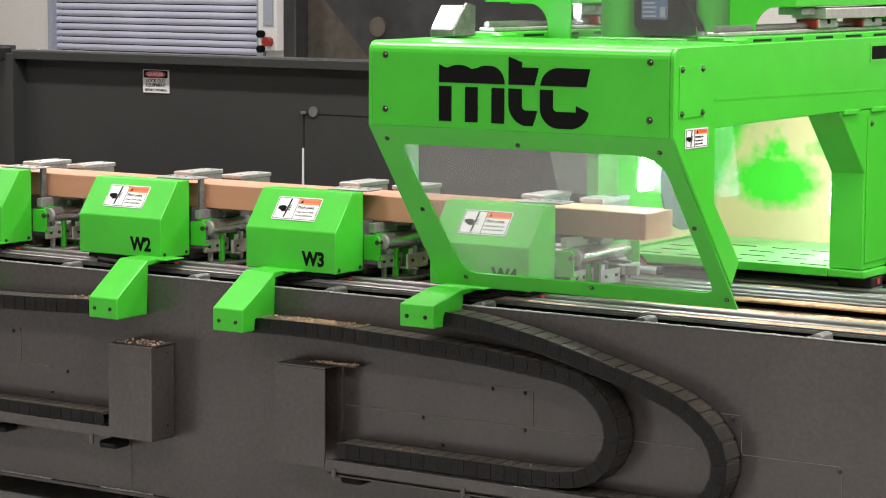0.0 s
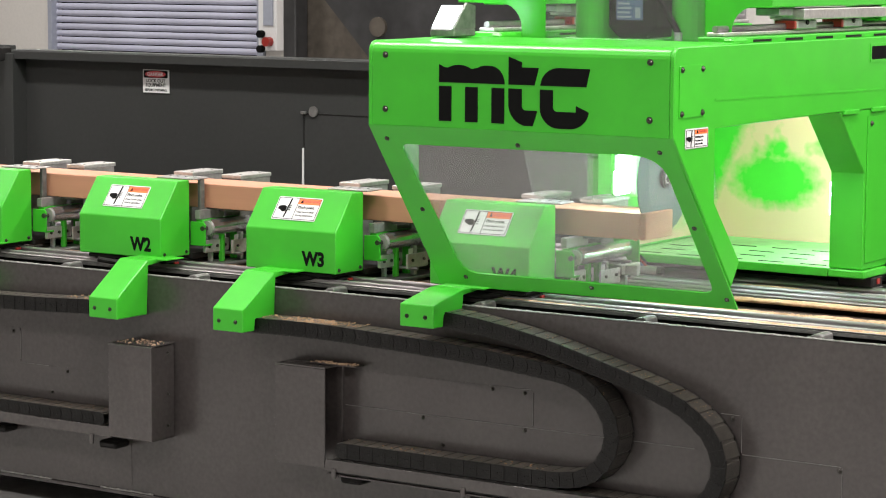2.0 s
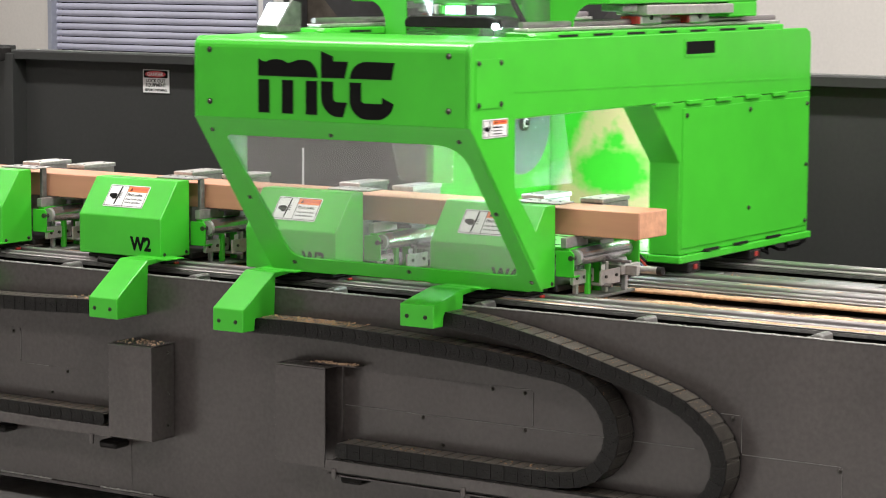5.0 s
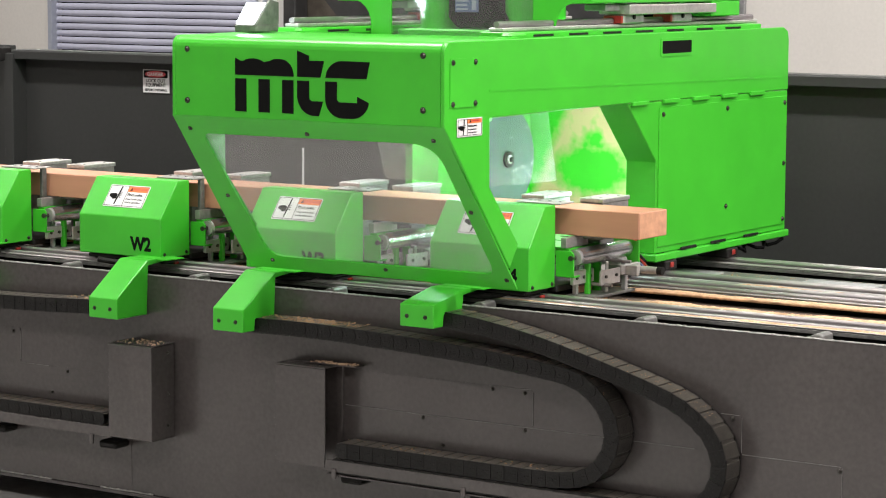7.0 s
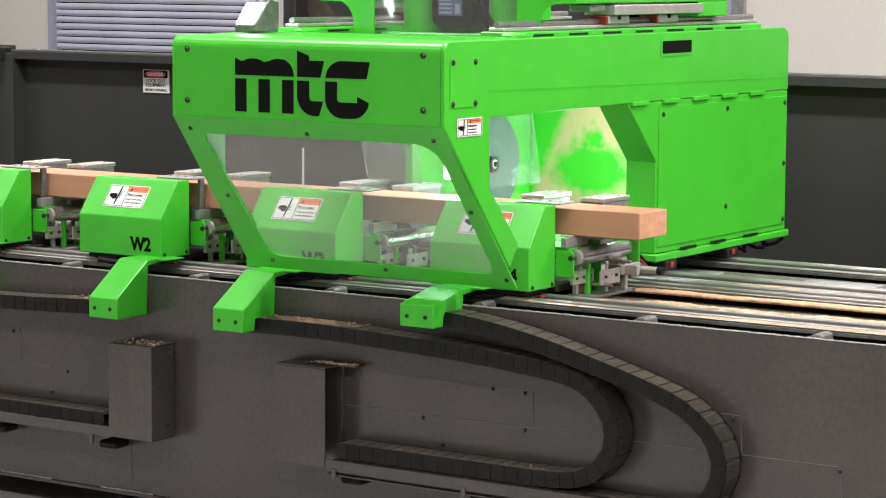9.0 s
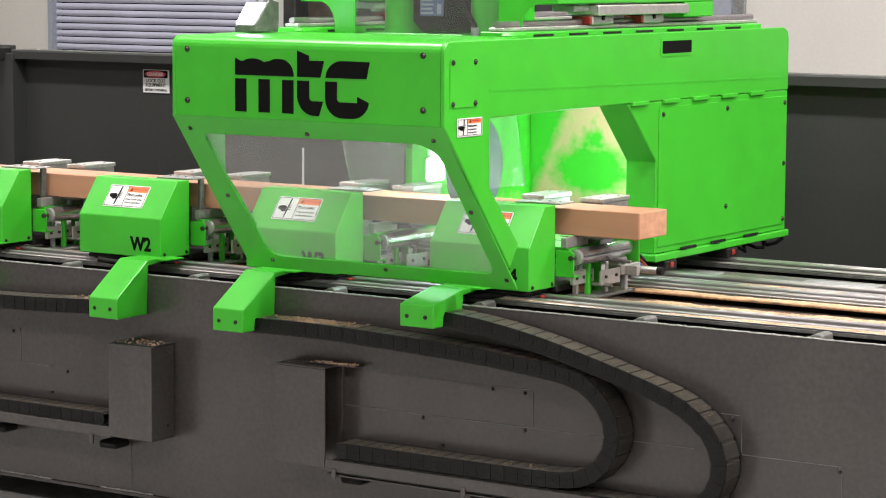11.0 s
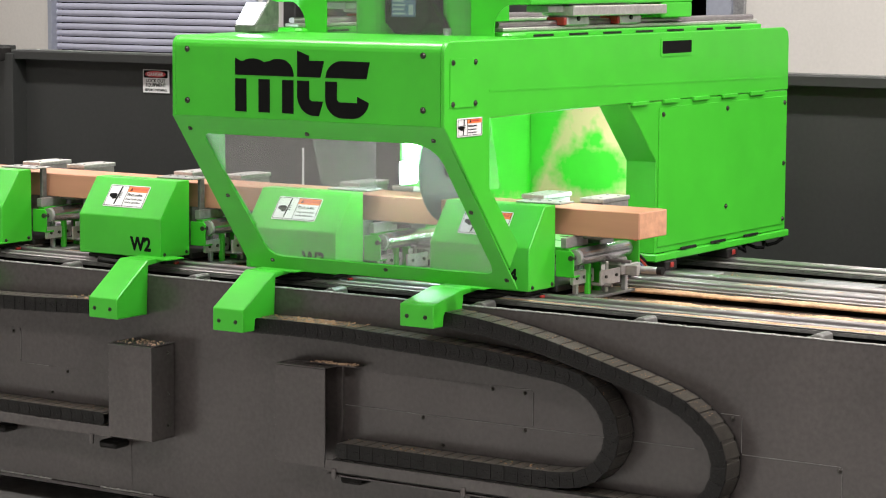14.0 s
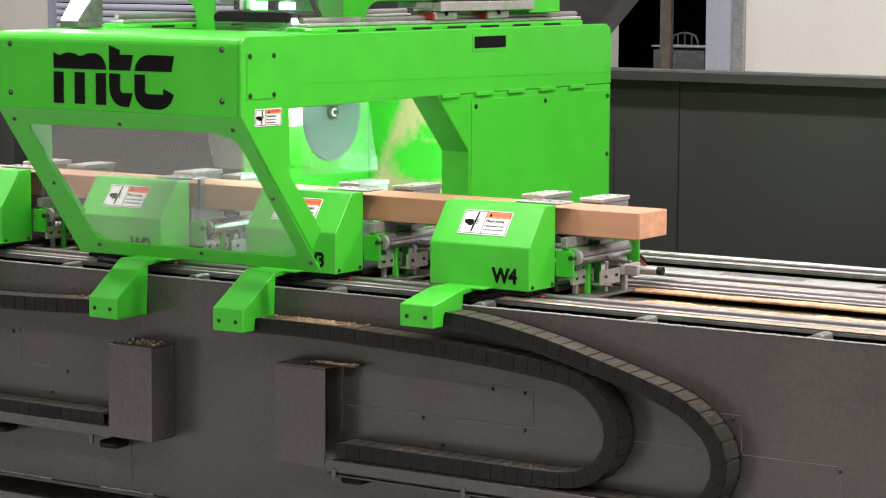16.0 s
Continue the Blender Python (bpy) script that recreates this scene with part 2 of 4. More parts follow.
def holed(outer, inner, a0, a1, axis="x"):
    """A plate with one hole: outer and inner outlines, drawn out from a0 to a1."""
    tmp = bmesh.new()

    def at(pt, a):
        u, v = pt
        return {"x": (a, u, v), "y": (u, a, v), "z": (u, v, a)}[axis]
    rings = []
    for a in (a0, a1):
        o = [tmp.verts.new(at(p, a)) for p in outer]
        i = [tmp.verts.new(at(p, a)) for p in inner]
        eo = [tmp.edges.new((o[k], o[(k + 1) % len(o)])) for k in range(len(o))]
        ei = [tmp.edges.new((i[k], i[(k + 1) % len(i)])) for k in range(len(i))]
        bmesh.ops.triangle_fill(tmp, use_beauty=True, edges=eo + ei)
        rings.append((o, i))
    for k in (0, 1):
        p, q = rings[0][k], rings[1][k]
        for j in range(len(p)):
            tmp.faces.new((p[j], q[j], q[(j + 1) % len(p)], p[(j + 1) % len(p)]))
    return tmp


def letters(name, body, size, m, mat, parent, align="LEFT", bold=0.0, squeeze=1.0):
    c = bpy.data.curves.new(name, "FONT")
    c.body, c.size, c.align_x, c.extrude, c.offset = body, size, align, 0.0004, bold
    ob = new(name, c)
    me = bpy.data.meshes.new_from_object(ob)
    bpy.data.objects.remove(ob)
    me.transform(m @ Matrix.Diagonal((squeeze, 1, 1, 1)))
    if PLACED[0]:
        me.transform(PLACED[0])
    me.materials.clear()
    me.materials.append(mat)
    o = new(name, me)
    o.parent = parent
    return o


FRONT = pose(0, 0, 0, 90, 0, 0)          # writing that faces -y
SIDE = pose(0, 0, 0, 90, 0, 90)          # writing that faces +x


def rivet(p, axis, parent, radius=0.009, mat=None):
    """A domed bolt head on a washer."""
    d = Vector(axis).normalized()
    p = Vector(p)
    bm = tube(p - d * 0.002, p + d * 0.002, radius, n=14)
    tube(p + d * 0.002, p + d * 0.007, radius * 0.72, bm, 12, radius * 0.45)
    return part("bolt", bm, mat or BOLT, parent)


# ---------------------------------------------------------------- the hall
FLOOR = -0.12
solid("floor", box(-20, 14, -14, 14.2, FLOOR - 0.2, FLOOR, 0), CONCRETE, "grey sealed concrete workshop floor", "floor", kind="structure")
solid("ceiling", box(-20, 14, -14, 14.2, 6.6, 6.8, 0), CEIL, "pale painted hall ceiling", "ceiling", kind="structure")
solid("wall_south", box(-20, 14, -14.2, -14, FLOOR, 6.6, 0), PAINT, "plain off-white painted hall wall", "wall", kind="structure")
solid("wall_east", box(14, 14.2, -14, 14.2, FLOOR, 6.6, 0), PAINT, "plain off-white painted hall wall", "wall", kind="structure")
solid("wall_west", box(-20.2, -20, -14, 14.2, FLOOR, 6.6, 0), PAINT, "plain off-white painted hall wall", "wall", kind="structure")
wn = box(-20, -15.48, 14, 14.2, FLOOR, 6.6, 0)
box(-15.48, -12.35, 14, 14.2, 3.4, 6.6, 0, wn)
box(-12.35, -8.1, 14, 14.2, FLOOR, 6.6, 0, wn)
box(-8.1, -6.95, 14, 14.2, 2.3, 6.6, 0, wn)
box(-6.95, 14, 14, 14.2, FLOOR, 6.6, 0, wn)
solid("wall_north", wn, PAINT, "off-white painted hall wall with a shutter and a doorway", "wall", kind="structure")

# roller shutter
door = thing("roller_shutter", "closed lavender-grey steel roller shutter with ribbed slats", "shutter", kind="")
slat_bm = bmesh.new()
pts = []
for i in range(7):
    a = math.pi * i / 6
    pts.append((14.06 - 0.018 * math.sin(a), 0.066 * i / 6))
pts += [(14.075, 0.066), (14.075, 0.0)]
slat_bm = prism(pts, -15.42, -12.45, "x")
slat = part("slat", slat_bm, SHUTTER, door)
for i in range(1, 44):
    s = new("slat", slat.data)
    s.parent = door
    s.location.z = i * 0.077
slat.location.z = 0.0
for x0, x1 in ((-15.48, -15.42), (-12.45, -12.36)):
    part("guide_rail", box(x0, x1, 13.96, 14.1, FLOOR, 3.4, 0.004), JAMB, door)
box_ctl = thing("shutter_control_box", "white control box with black knobs and a red button", "control box")
part("enclosure", box(-12.35, -12.10, 13.86, 14.0, 0.98, 1.9, 0.01), WHITE, box_ctl)
part("display_panel", box(-12.27, -12.14, 13.845, 13.86, 1.25, 1.7, 0.003), JAMB, box_ctl)
for kz in (1.0, 1.16):
    part("knob", tube((-12.29, 13.80, kz), (-12.29, 13.86, kz), 0.04, n=16), INK, box_ctl)
part("button", tube((-12.19, 13.78, 1.08), (-12.19, 13.86, 1.08), 0.05, n=16), RED, box_ctl)

# doorway in the north wall with a chair and desk beyond it
frame_1 = tagged(part("doorway_1", box(-6.98, -6.72, 13.9, 14.0, FLOOR, 2.4, 0.005), JAMB), "grey-blue painted doorway jamb", "doorway", kind="structure")
part("jamb_edge", box(-6.72, -6.60, 13.95, 14.0, FLOOR, 2.4, 0.005), ZINC, frame_1)
part("mullion", box(-7.52, -7.4, 13.98, 14.04, FLOOR, 2.3, 0.004), RUST, frame_1)
rm = box(-16.1, -16.0, 14.2, 27.0, FLOOR, 3.4, 0)
box(-6.2, -6.1, 14.2, 27.0, FLOOR, 3.4, 0, rm)
box(-16.1, -6.1, 27.0, 27.1, FLOOR, 3.4, 0, rm)
box(-16.1, -6.1, 14.2, 27.1, 3.4, 3.5, 0, rm)
box(-16.1, -6.1, 14.2, 27.1, FLOOR - 0.1, FLOOR, 0, rm)
# near-black walls: the room's darkness is put into their colour
solid("back_room", rm, INK, "shell of the room beyond the doorway, its darkness painted black", "room", kind="structure")

chair = thing("metal_chair", "brushed metal chair with a slatted round-topped back", "chair")
cx, cy = -12.55, 24.0


def bent(points, radius, n=8):
    """A round bar or hose swept along a line of points, as one skin."""
    P = [Vector(p) for p in points]
    bm = bmesh.new()
    rings = []
    for i, p in enumerate(P):
        d = (P[min(i + 1, len(P) - 1)] - P[max(i - 1, 0)]).normalized()
        side = d.cross(Vector((0.13, 0.29, 0.95))).normalized()
        up = side.cross(d)
        rings.append([bm.verts.new(p + (side * math.cos(2 * math.pi * k / n) + up * math.sin(2 * math.pi * k / n)) * radius) for k in range(n)])
    for a, b in zip(rings, rings[1:]):
        for k in range(n):
            bm.faces.new((a[k], a[(k + 1) % n], b[(k + 1) % n], b[k]))
    bm.faces.new(rings[0])
    bm.faces.new(list(reversed(rings[-1])))
    return bm


arc = [(cx - 0.22, cy, 0.42), (cx - 0.21, cy, 0.85)] + [(cx - 0.17 + 0.34 * i / 6, cy, 0.93 + 0.04 * math.sin(math.pi * i / 6)) for i in range(7)] + [(cx + 0.21, cy, 0.85), (cx + 0.22, cy, 0.42)]
part("back_frame", bent(arc, 0.016), ALU, chair)
for i in range(3):
    x = cx - 0.11 + 0.11 * i
    part("back_slat", tube((x, cy, 0.42), (x, cy, 0.95), 0.012, n=8), ALU, chair)
part("seat", box(cx - 0.22, cx + 0.22, cy - 0.44, cy, 0.40, 0.43, 0.01), ALU, chair)
for x in (cx - 0.2, cx + 0.2):
    for y in (cy - 0.42, cy - 0.02):
        part("leg", tube((x, y, FLOOR), (x, y, 0.42), 0.014, n=8), ALU, chair)
desk = thing("grey_cabinet", "plain grey metal cabinet beside the chair", "cabinet")
part("body", box(-12.35, -11.55, 22.7, 23.2, FLOOR, 0.80, 0.01), ZINC, desk)
part("top", box(-12.37, -11.53, 22.68, 23.22, 0.802, 0.83, 0.006), JAMB, desk)

# ---------------------------------------------------------------- charcoal barrier behind the machine
barrier = thing("barrier_wall", "charcoal powder-coated steel barrier wall with a capped top", "barrier")
part("panel", box(-4.88, 5.5, 2.30, 2.34, FLOOR, 1.412, 0.002), WALLCHAR, barrier)
part("cap", prism([(2.215, 1.412), (2.215, 1.450), (2.222, 1.458), (2.35, 1.458), (2.35, 1.412)], -4.9, 5.5), WALLCHAR, barrier)
part("post", box(-4.94, -4.88, 2.2, 2.36, FLOOR, 1.44, 0.004), WALLCHAR, barrier)
part("side_panel", box(-8.0, -4.945, 2.26, 2.3, FLOOR, 1.478, 0.003), WALLCHAR, barrier)
part("end_bracket", box(-4.99, -4.93, 2.17, 2.25, 1.40, 1.47, 0.006), VOID, barrier)
part("hatch", box(-3.088, -1.4, 2.294, 2.30, 0.35, 1.196, 0.002), WALLCHAR, barrier)
part("seam_strip", box(-1.082, -1.078, 2.297, 2.30, 0.0, 1.41, 0.0005), VOID, barrier)
part("seam", box(-3.088, -1.4, 2.2925, 2.2938, 1.190, 1.196, 0.0003), VOID, barrier)
part("seam", box(-3.092, -3.087, 2.2925, 2.2938, 1.03, 1.19, 0.0003), VOID, barrier)
# white strip painted for the light through the hatch gap
part("light_strip", box(-3.098, -3.088, 2.288, 2.294, 0.72, 1.03, 0.001), WHITE, barrier)
part("latch", box(-3.10, -3.07, 2.275, 2.293, 1.192, 1.206, 0.003), DARKZ, barrier)
part("tab", tube((-3.03, 2.285, 1.205), (-3.03, 2.292, 1.205), 0.026, n=18), DARKZ, barrier)
sign = thing("danger_sign", "white lock-out sign with a red and black heading", "sign")
part("plate", box(-4.087, -3.919, 2.292, 2.2975, 1.262, 1.378, 0.001), WHITE, sign)
part("heading", prism(rounded(-4.080, -3.926, 1.336, 1.373, 0.008), 2.2895, 2.2925, "y"), INK, sign)
oval = [(-4.003 + 0.066 * math.cos(radians(a)), 1.3545 + 0.0165 * math.sin(radians(a))) for a in range(0, 360, 15)]
part("heading_oval", prism(oval, 2.288, 2.290, "y"), REDP, sign)
letters("lettering", "DANGER", 0.025, Matrix.Translation((-4.003, 2.2876, 1.346)) @ FRONT, WHITE, sign, "CENTER", 0.0004)
for txt, z, sz in (("LOCK OUT", 1.314, 0.024), ("EQUIPMENT", 1.293, 0.024), ("BEFORE ENTERING", 1.271, 0.0165)):
    letters("lettering", txt, sz, Matrix.Translation((-4.003, 2.2915, z)) @ FRONT, INK, sign, "CENTER", 0.0004)

# ---------------------------------------------------------------- dust extraction plant between barrier and north wall
solid("steel_column", box(-8.47, -8.34, 9.2, 9.35, FLOOR, 6.6, 0.01), HOPPER, "dark grey steel column of the hall", "column")
hop = thing("dust_hopper", "dark scuffed steel dust-extraction hopper with sloping sides", "hopper")


def frustum(x0, x1, y0, y1, z0, X0, X1, Y0, Y1, z1):
    bm = bmesh.new()
    a = [bm.verts.new(p) for p in ((x0, y0, z0), (x1, y0, z0), (x1, y1, z0), (x0, y1, z0))]
    b = [bm.verts.new(p) for p in ((X0, Y0, z1), (X1, Y0, z1), (X1, Y1, z1), (X0, Y1, z1))]
    bm.faces.new(a)
    bm.faces.new(b)
    for i in range(4):
        bm.faces.new((a[i], a[(i + 1) % 4], b[(i + 1) % 4], b[i]))
    return bm


part("cone", frustum(-3.6, -3.2, 4.2, 4.4, 0.9, -4.75, -2.13, 4.2, 4.45, 2.1), HOPPER, hop)
part("bin", box(-4.75, -2.13, 4.2, 5.6, 2.105, 3.8, 0.01), HOPPER, hop)
for x in (-3.5, -3.3):
    part("leg", box(x - 0.05, x + 0.05, 4.25, 4.35, FLOOR, 0.9, 0.004), HOPPER, hop)
part("inspection_port", tube((-3.99, 4.18, 1.555), (-3.99, 4.21, 1.555), 0.055, n=20), RUST, hop)
store = thing("storage_bin", "large worn brown-grey steel storage bin", "bin")
part("body", box(-8.60, -6.75, 9.6, 10.6, FLOOR, 3.6, 0.02), RUST, store)
for x in (-8.55, -7.35, -6.8):
    part("rib", box(x - 0.04, x + 0.04, 9.55, 9.598, FLOOR, 3.6, 0.005), HOPPER, store)
# dark strip on the bin's face, painted as the shade of a gap
part("shadow_gap", box(-7.75, -7.4, 9.585, 9.599, FLOOR, 3.6, 0.001), VOID, store)
# ---------------------------------------------------------------- machine bed
bed = thing("machine_bed", "long charcoal steel machine bed with bolted access panels", "machine bed")
PY = -0.346
part("front_plate", box(-6, 4, PY, PY + 0.012, -0.02, 0.784, 0.002), CHAR, bed)
weld = bmesh.new()
rnd = random.Random(4)
x = -6.0
while x < 4.0:
    w = rnd.uniform(0.008, 0.016)
    h = rnd.uniform(0.0030, 0.0052)
    box(x, x + w, PY - 0.001, PY + 0.014, 0.7835, 0.7835 + h, 0.002, weld)
    x += w
part("weld_bead", weld, WELD, bed)
part("base_flange", box(-6, 4, PY - 0.006, PY + 0.2, -0.034, -0.0205, 0.002), CHAR, bed)
for x0, x1 in ((-2.55, -2.30), (-2.05, -1.80), (-1.55, -1.30), (-1.05, -0.80)):
    weld = bmesh.new()
    x = x0
    while x < x1:
        w = rnd.uniform(0.008, 0.016)
        box(x, x + w, PY - 0.007, PY - 0.0005, -0.0202, -0.0202 + rnd.uniform(0.005, 0.008), 0.002, weld)
        x += w
    part("foot_weld", weld, WELD, bed)
# black sheet added to paint the dark under the bed
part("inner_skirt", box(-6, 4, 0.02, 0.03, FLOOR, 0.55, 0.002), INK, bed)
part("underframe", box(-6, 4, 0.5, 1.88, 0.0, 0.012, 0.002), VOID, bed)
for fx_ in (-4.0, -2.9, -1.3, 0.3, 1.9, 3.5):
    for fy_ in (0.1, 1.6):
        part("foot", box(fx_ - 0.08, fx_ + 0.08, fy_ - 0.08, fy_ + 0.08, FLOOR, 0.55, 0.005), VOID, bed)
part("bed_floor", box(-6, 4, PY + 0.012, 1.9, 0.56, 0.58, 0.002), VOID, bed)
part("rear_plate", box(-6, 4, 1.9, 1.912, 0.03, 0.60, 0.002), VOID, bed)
for x0, x1, z0, z1 in ((-0.95, 0.898, 0.0, 0.404), (-0.95, -0.191, 0.4065, 0.529), (0.30, 0.561, 0.4065, 0.525), (-3.4, -1.9, 0.0, 0.409), (-3.4, -2.441, 0.4115, 0.540)):
    part("access_panel", prism(rounded(x0, x1, z0, z1, 0.010, 3), PY - 0.0016, PY, "y"), CHAR, bed)
# pale strips paint the worn panel edges and the light they catch
for x0, x1, z0, z1 in ((-0.94, 0.12, 0.4035, 0.4052), (0.12, 0.40, 0.4035, 0.4052), (0.565, 0.893, 0.4035, 0.4052), (0.8975, 0.8992, 0.10, 0.400), (-0.36, -0.200, 0.5288, 0.5302), (-0.1912, -0.1897, 0.412, 0.522),
                       (0.49, 0.552, 0.5248, 0.5262), (0.5608, 0.5622, 0.41, 0.518), (-2.44, -2.30, 0.4088, 0.4102), (-2.4412, -2.4398, 0.42, 0.53)):
    part("panel_edge", box(x0, x1, PY - 0.0021, PY - 0.0001, z0, z1, 0.0), DARKZ, bed)
for bx, bz in ((-0.346, 0.518), (-0.222, 0.517), (-0.620, 0.394), (-0.540, 0.309), (-0.221, 0.394), (0.531, 0.514), (0.890, 0.390), (-2.207, 0.396), (-2.284, 0.312), (-2.476, 0.525)):
    rivet((bx, PY - 0.0016, bz), (0, -1, 0), bed, 0.0075)
for gx in (-3.43, -2.825, -2.22, -1.615, -1.01, -0.405, 0.20, 0.805, 1.41):
    part("gusset", prism([(gx - 0.090, 0.760), (gx - 0.085, 0.772), (gx - 0.030, 0.789), (gx - 0.016, 0.798), (gx + 0.002, 0.799), (gx + 0.012, 0.793), (gx + 0.016, 0.760)], PY + 0.0125, -0.255, "y", 0.004, 2), DARKZ, bed)
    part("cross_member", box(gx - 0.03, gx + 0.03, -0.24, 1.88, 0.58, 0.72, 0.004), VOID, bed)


def rail(name, y, z, w, shafts, label):
    r = thing(name, label, "rail", "machine rails")
    part("support", box(-6, 4, y - w, y + w, z - 0.034, z - 0.022, 0.001), DARKZ, r)
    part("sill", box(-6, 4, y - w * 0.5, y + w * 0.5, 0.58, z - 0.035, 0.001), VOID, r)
    part("strip", box(-6, 4, y + w * 0.15, y + w, z - 0.0215, z - 0.010, 0.003), RAILALU, r)
    part("strip", box(-6, 4, y - w, y - w * 0.45, z - 0.0215, z - 0.014, 0.003), RAILALU, r)
    for dy, dz, rad in shafts:
        part("shaft", tube((-6, y + dy, z + dz), (4, y + dy, z + dz), rad, n=16), STEEL, r)
    return r


rail("linear_rail", -0.150, 0.815, 0.080, ((0.020, -0.008, 0.009), (-0.062, -0.012, 0.008)), "polished steel twin-shaft linear rail behind the bed plate")
rail("linear_rail", 0.410, 0.815, 0.060, ((0.030, -0.006, 0.010), (-0.040, -0.010, 0.009)), "polished steel twin-shaft linear rail under the clamps")
rail("linear_rail", 0.570, 0.825, 0.060, ((0.0, -0.010, 0.013),), "polished steel linear rail carrying the gantry")
rail("linear_rail", 1.080, 0.825, 0.060, ((0.0, -0.010, 0.013),), "polished steel linear rail carrying the gantry")
tray = solid("cable_trough", box(-6, 4, 0.66, 0.98, 0.770, 0.785, 0.003), DARKZ, "dark flat steel trough between the rear rails", "trough")
for i in range(9):
    part("cover_strip", box(-2.9 + i * 0.62, -2.62 + i * 0.62, 0.78, 0.90, 0.785, 0.792, 0.003), ZINC, tray)
solid("dust_shelf", box(-6, 4, -0.04, 0.33, 0.752, 0.762, 0.002), BROWN, "dust-covered steel shelf between the rails", "shelf")

# sawdust lying on the rails and the shelf
rnd = random.Random(9)


def chips(name, count, area, size, label, mat=None, clump=None):
    """Loose chips lying on a flat top (x0, x1, y0, y1, z)."""
    verts, faces = [], []
    x0, x1, y0, y1, z = area
    for _ in range(count):
        x = rnd.uniform(x0, x1) if not clump else min(max(rnd.gauss((x0 + x1) / 2, (x1 - x0) * clump), x0), x1)
        y = rnd.uniform(y0, y1)
        s = size * rnd.uniform(0.4, 1.3)
        m = Matrix.Translation((x, y, z + s * 0.22)) @ Euler((rnd.uniform(-.6, .6), rnd.uniform(-.6, .6), rnd.uniform(0, 6.3))).to_matrix().to_4x4()
        b = len(verts)
        for c in ((-1, -.5, -.3), (1, -.6, -.3), (1, .5, -.3), (-.8, .6, -.3), (-.7, -.4, .3), (.8, -.4, .25), (.7, .4, .3), (-.6, .4, .3)):
            verts.append(m @ (Vector(c) * s * 0.5))
        faces += [tuple(b + k for k in f) for f in ((0, 3, 2, 1), (4, 5, 6, 7), (0, 1, 5, 4), (1, 2, 6, 5), (2, 3, 7, 6), (3, 0, 4, 7))]
    me = bpy.data.meshes.new(name)
    me.from_pydata(verts, [], faces)
    me.materials.append(mat or DUST)
    return tagged(new(name, me), label, "wood chips", kind="stuff")


chips("sawdust", 2200, (-0.2, 2.2, -0.062, -0.002, 0.797), 0.0040, "orange-tan sawdust drifted beside the polished rail")
chips("sawdust", 1300, (-0.2, 2.2, 0.292, 0.345, 0.790), 0.0040, "orange-tan sawdust caught between the rail shafts")
chips("sawdust", 600, (-0.2, 2.2, 0.0, 0.26, 0.762), 0.005, "sawdust scattered over the shelf")
chips("sawdust", 350, (-0.2, 1.4, 0.70, 0.97, 0.785), 0.005, "sparse sawdust on the rear trough")


def drift(x0, x1, y0, y1, z, height, label):
    """A low uneven bank of sawdust along a rail."""
    bm = bmesh.new()
    n = int((x1 - x0) / 0.012)
    rows, swell = [], 0.5
    for i in range(n + 1):
        x = x0 + (x1 - x0) * i / n
        swell = min(max(swell + rnd.uniform(-0.09, 0.09), 0.25), 1.0)
        tail = min(1.0, i / 14, (n - i) / 14)
        row = [bm.verts.new((x, y0, z))]
        for k, f in ((0.25, 0.75), (0.55, 1.0), (0.8, 0.7)):
            row.append(bm.verts.new((x, y0 + (y1 - y0) * k, z + height * f * swell * tail * rnd.uniform(0.88, 1.05))))
        row.append(bm.verts.new((x, y1, z)))
        rows.append(row)
    for p, q in zip(rows, rows[1:]):
        for k in range(4):
            bm.faces.new((p[k], q[k], q[k + 1], p[k + 1]))
        bm.faces.new((p[4], q[4], q[0], p[0]))
    return tagged(part("sawdust", bm, DUST), label, "wood chips", kind="stuff")


drift(-0.05, 2.3, -0.112, -0.072, 0.8035, 0.019, "orange-tan sawdust banked along the rail's top strip")
drift(-0.30, 2.3, 0.300, 0.346, 0.789, 0.014, "orange-tan sawdust banked beside the inner rail")
drift(-0.10, 2.3, 0.446, 0.470, 0.8035, 0.018, "thin bank of sawdust on the inner rail strip")
drift(-0.60, 2.3, -0.2285, -0.214, 0.7995, 0.006, "thin line of sawdust on the rail's front strip")
chips("sawdust", 500, (0.25, 0.75, -0.115, -0.070, 0.812), 0.006, "loose orange-tan sawdust crumbs on the rail")
solid("dust_ledge", box(-6, 4, -0.064, 0.000, 0.787, 0.797, 0.002), TAN, "dust-covered steel ledge beside the rail", "ledge")
solid("dust_ledge", box(-6, 4, 0.290, 0.348, 0.782, 0.790, 0.002), TAN, "dust-covered steel ledge beside the rail", "ledge")

# ---------------------------------------------------------------- lumber
def lumber(name, x0, x1, label):
    ob = thing(name, label, "lumber")
    part("beam", box(x0, x1, 0.0, 0.191, 1.0, 1.089, 0.0025), LUMBER, ob)
    part("end_face", box(x1 - 0.0005, x1 + 0.0012, 0.003, 0.188, 1.003, 1.086, 0.0004), ENDGRAIN, ob, "pale sawn end grain")
    return ob


stock = lumber("lumber_beam", -4.4, -0.787, "long planed brown lumber beam lying across the clamps")
offcut = lumber("lumber_beam", -0.7855, 0.0, "short planed brown lumber piece held in the end clamp")
trim = lumber("trim_slice", 0.0016, 0.022, "thin brown waste slice at the end of the beam")


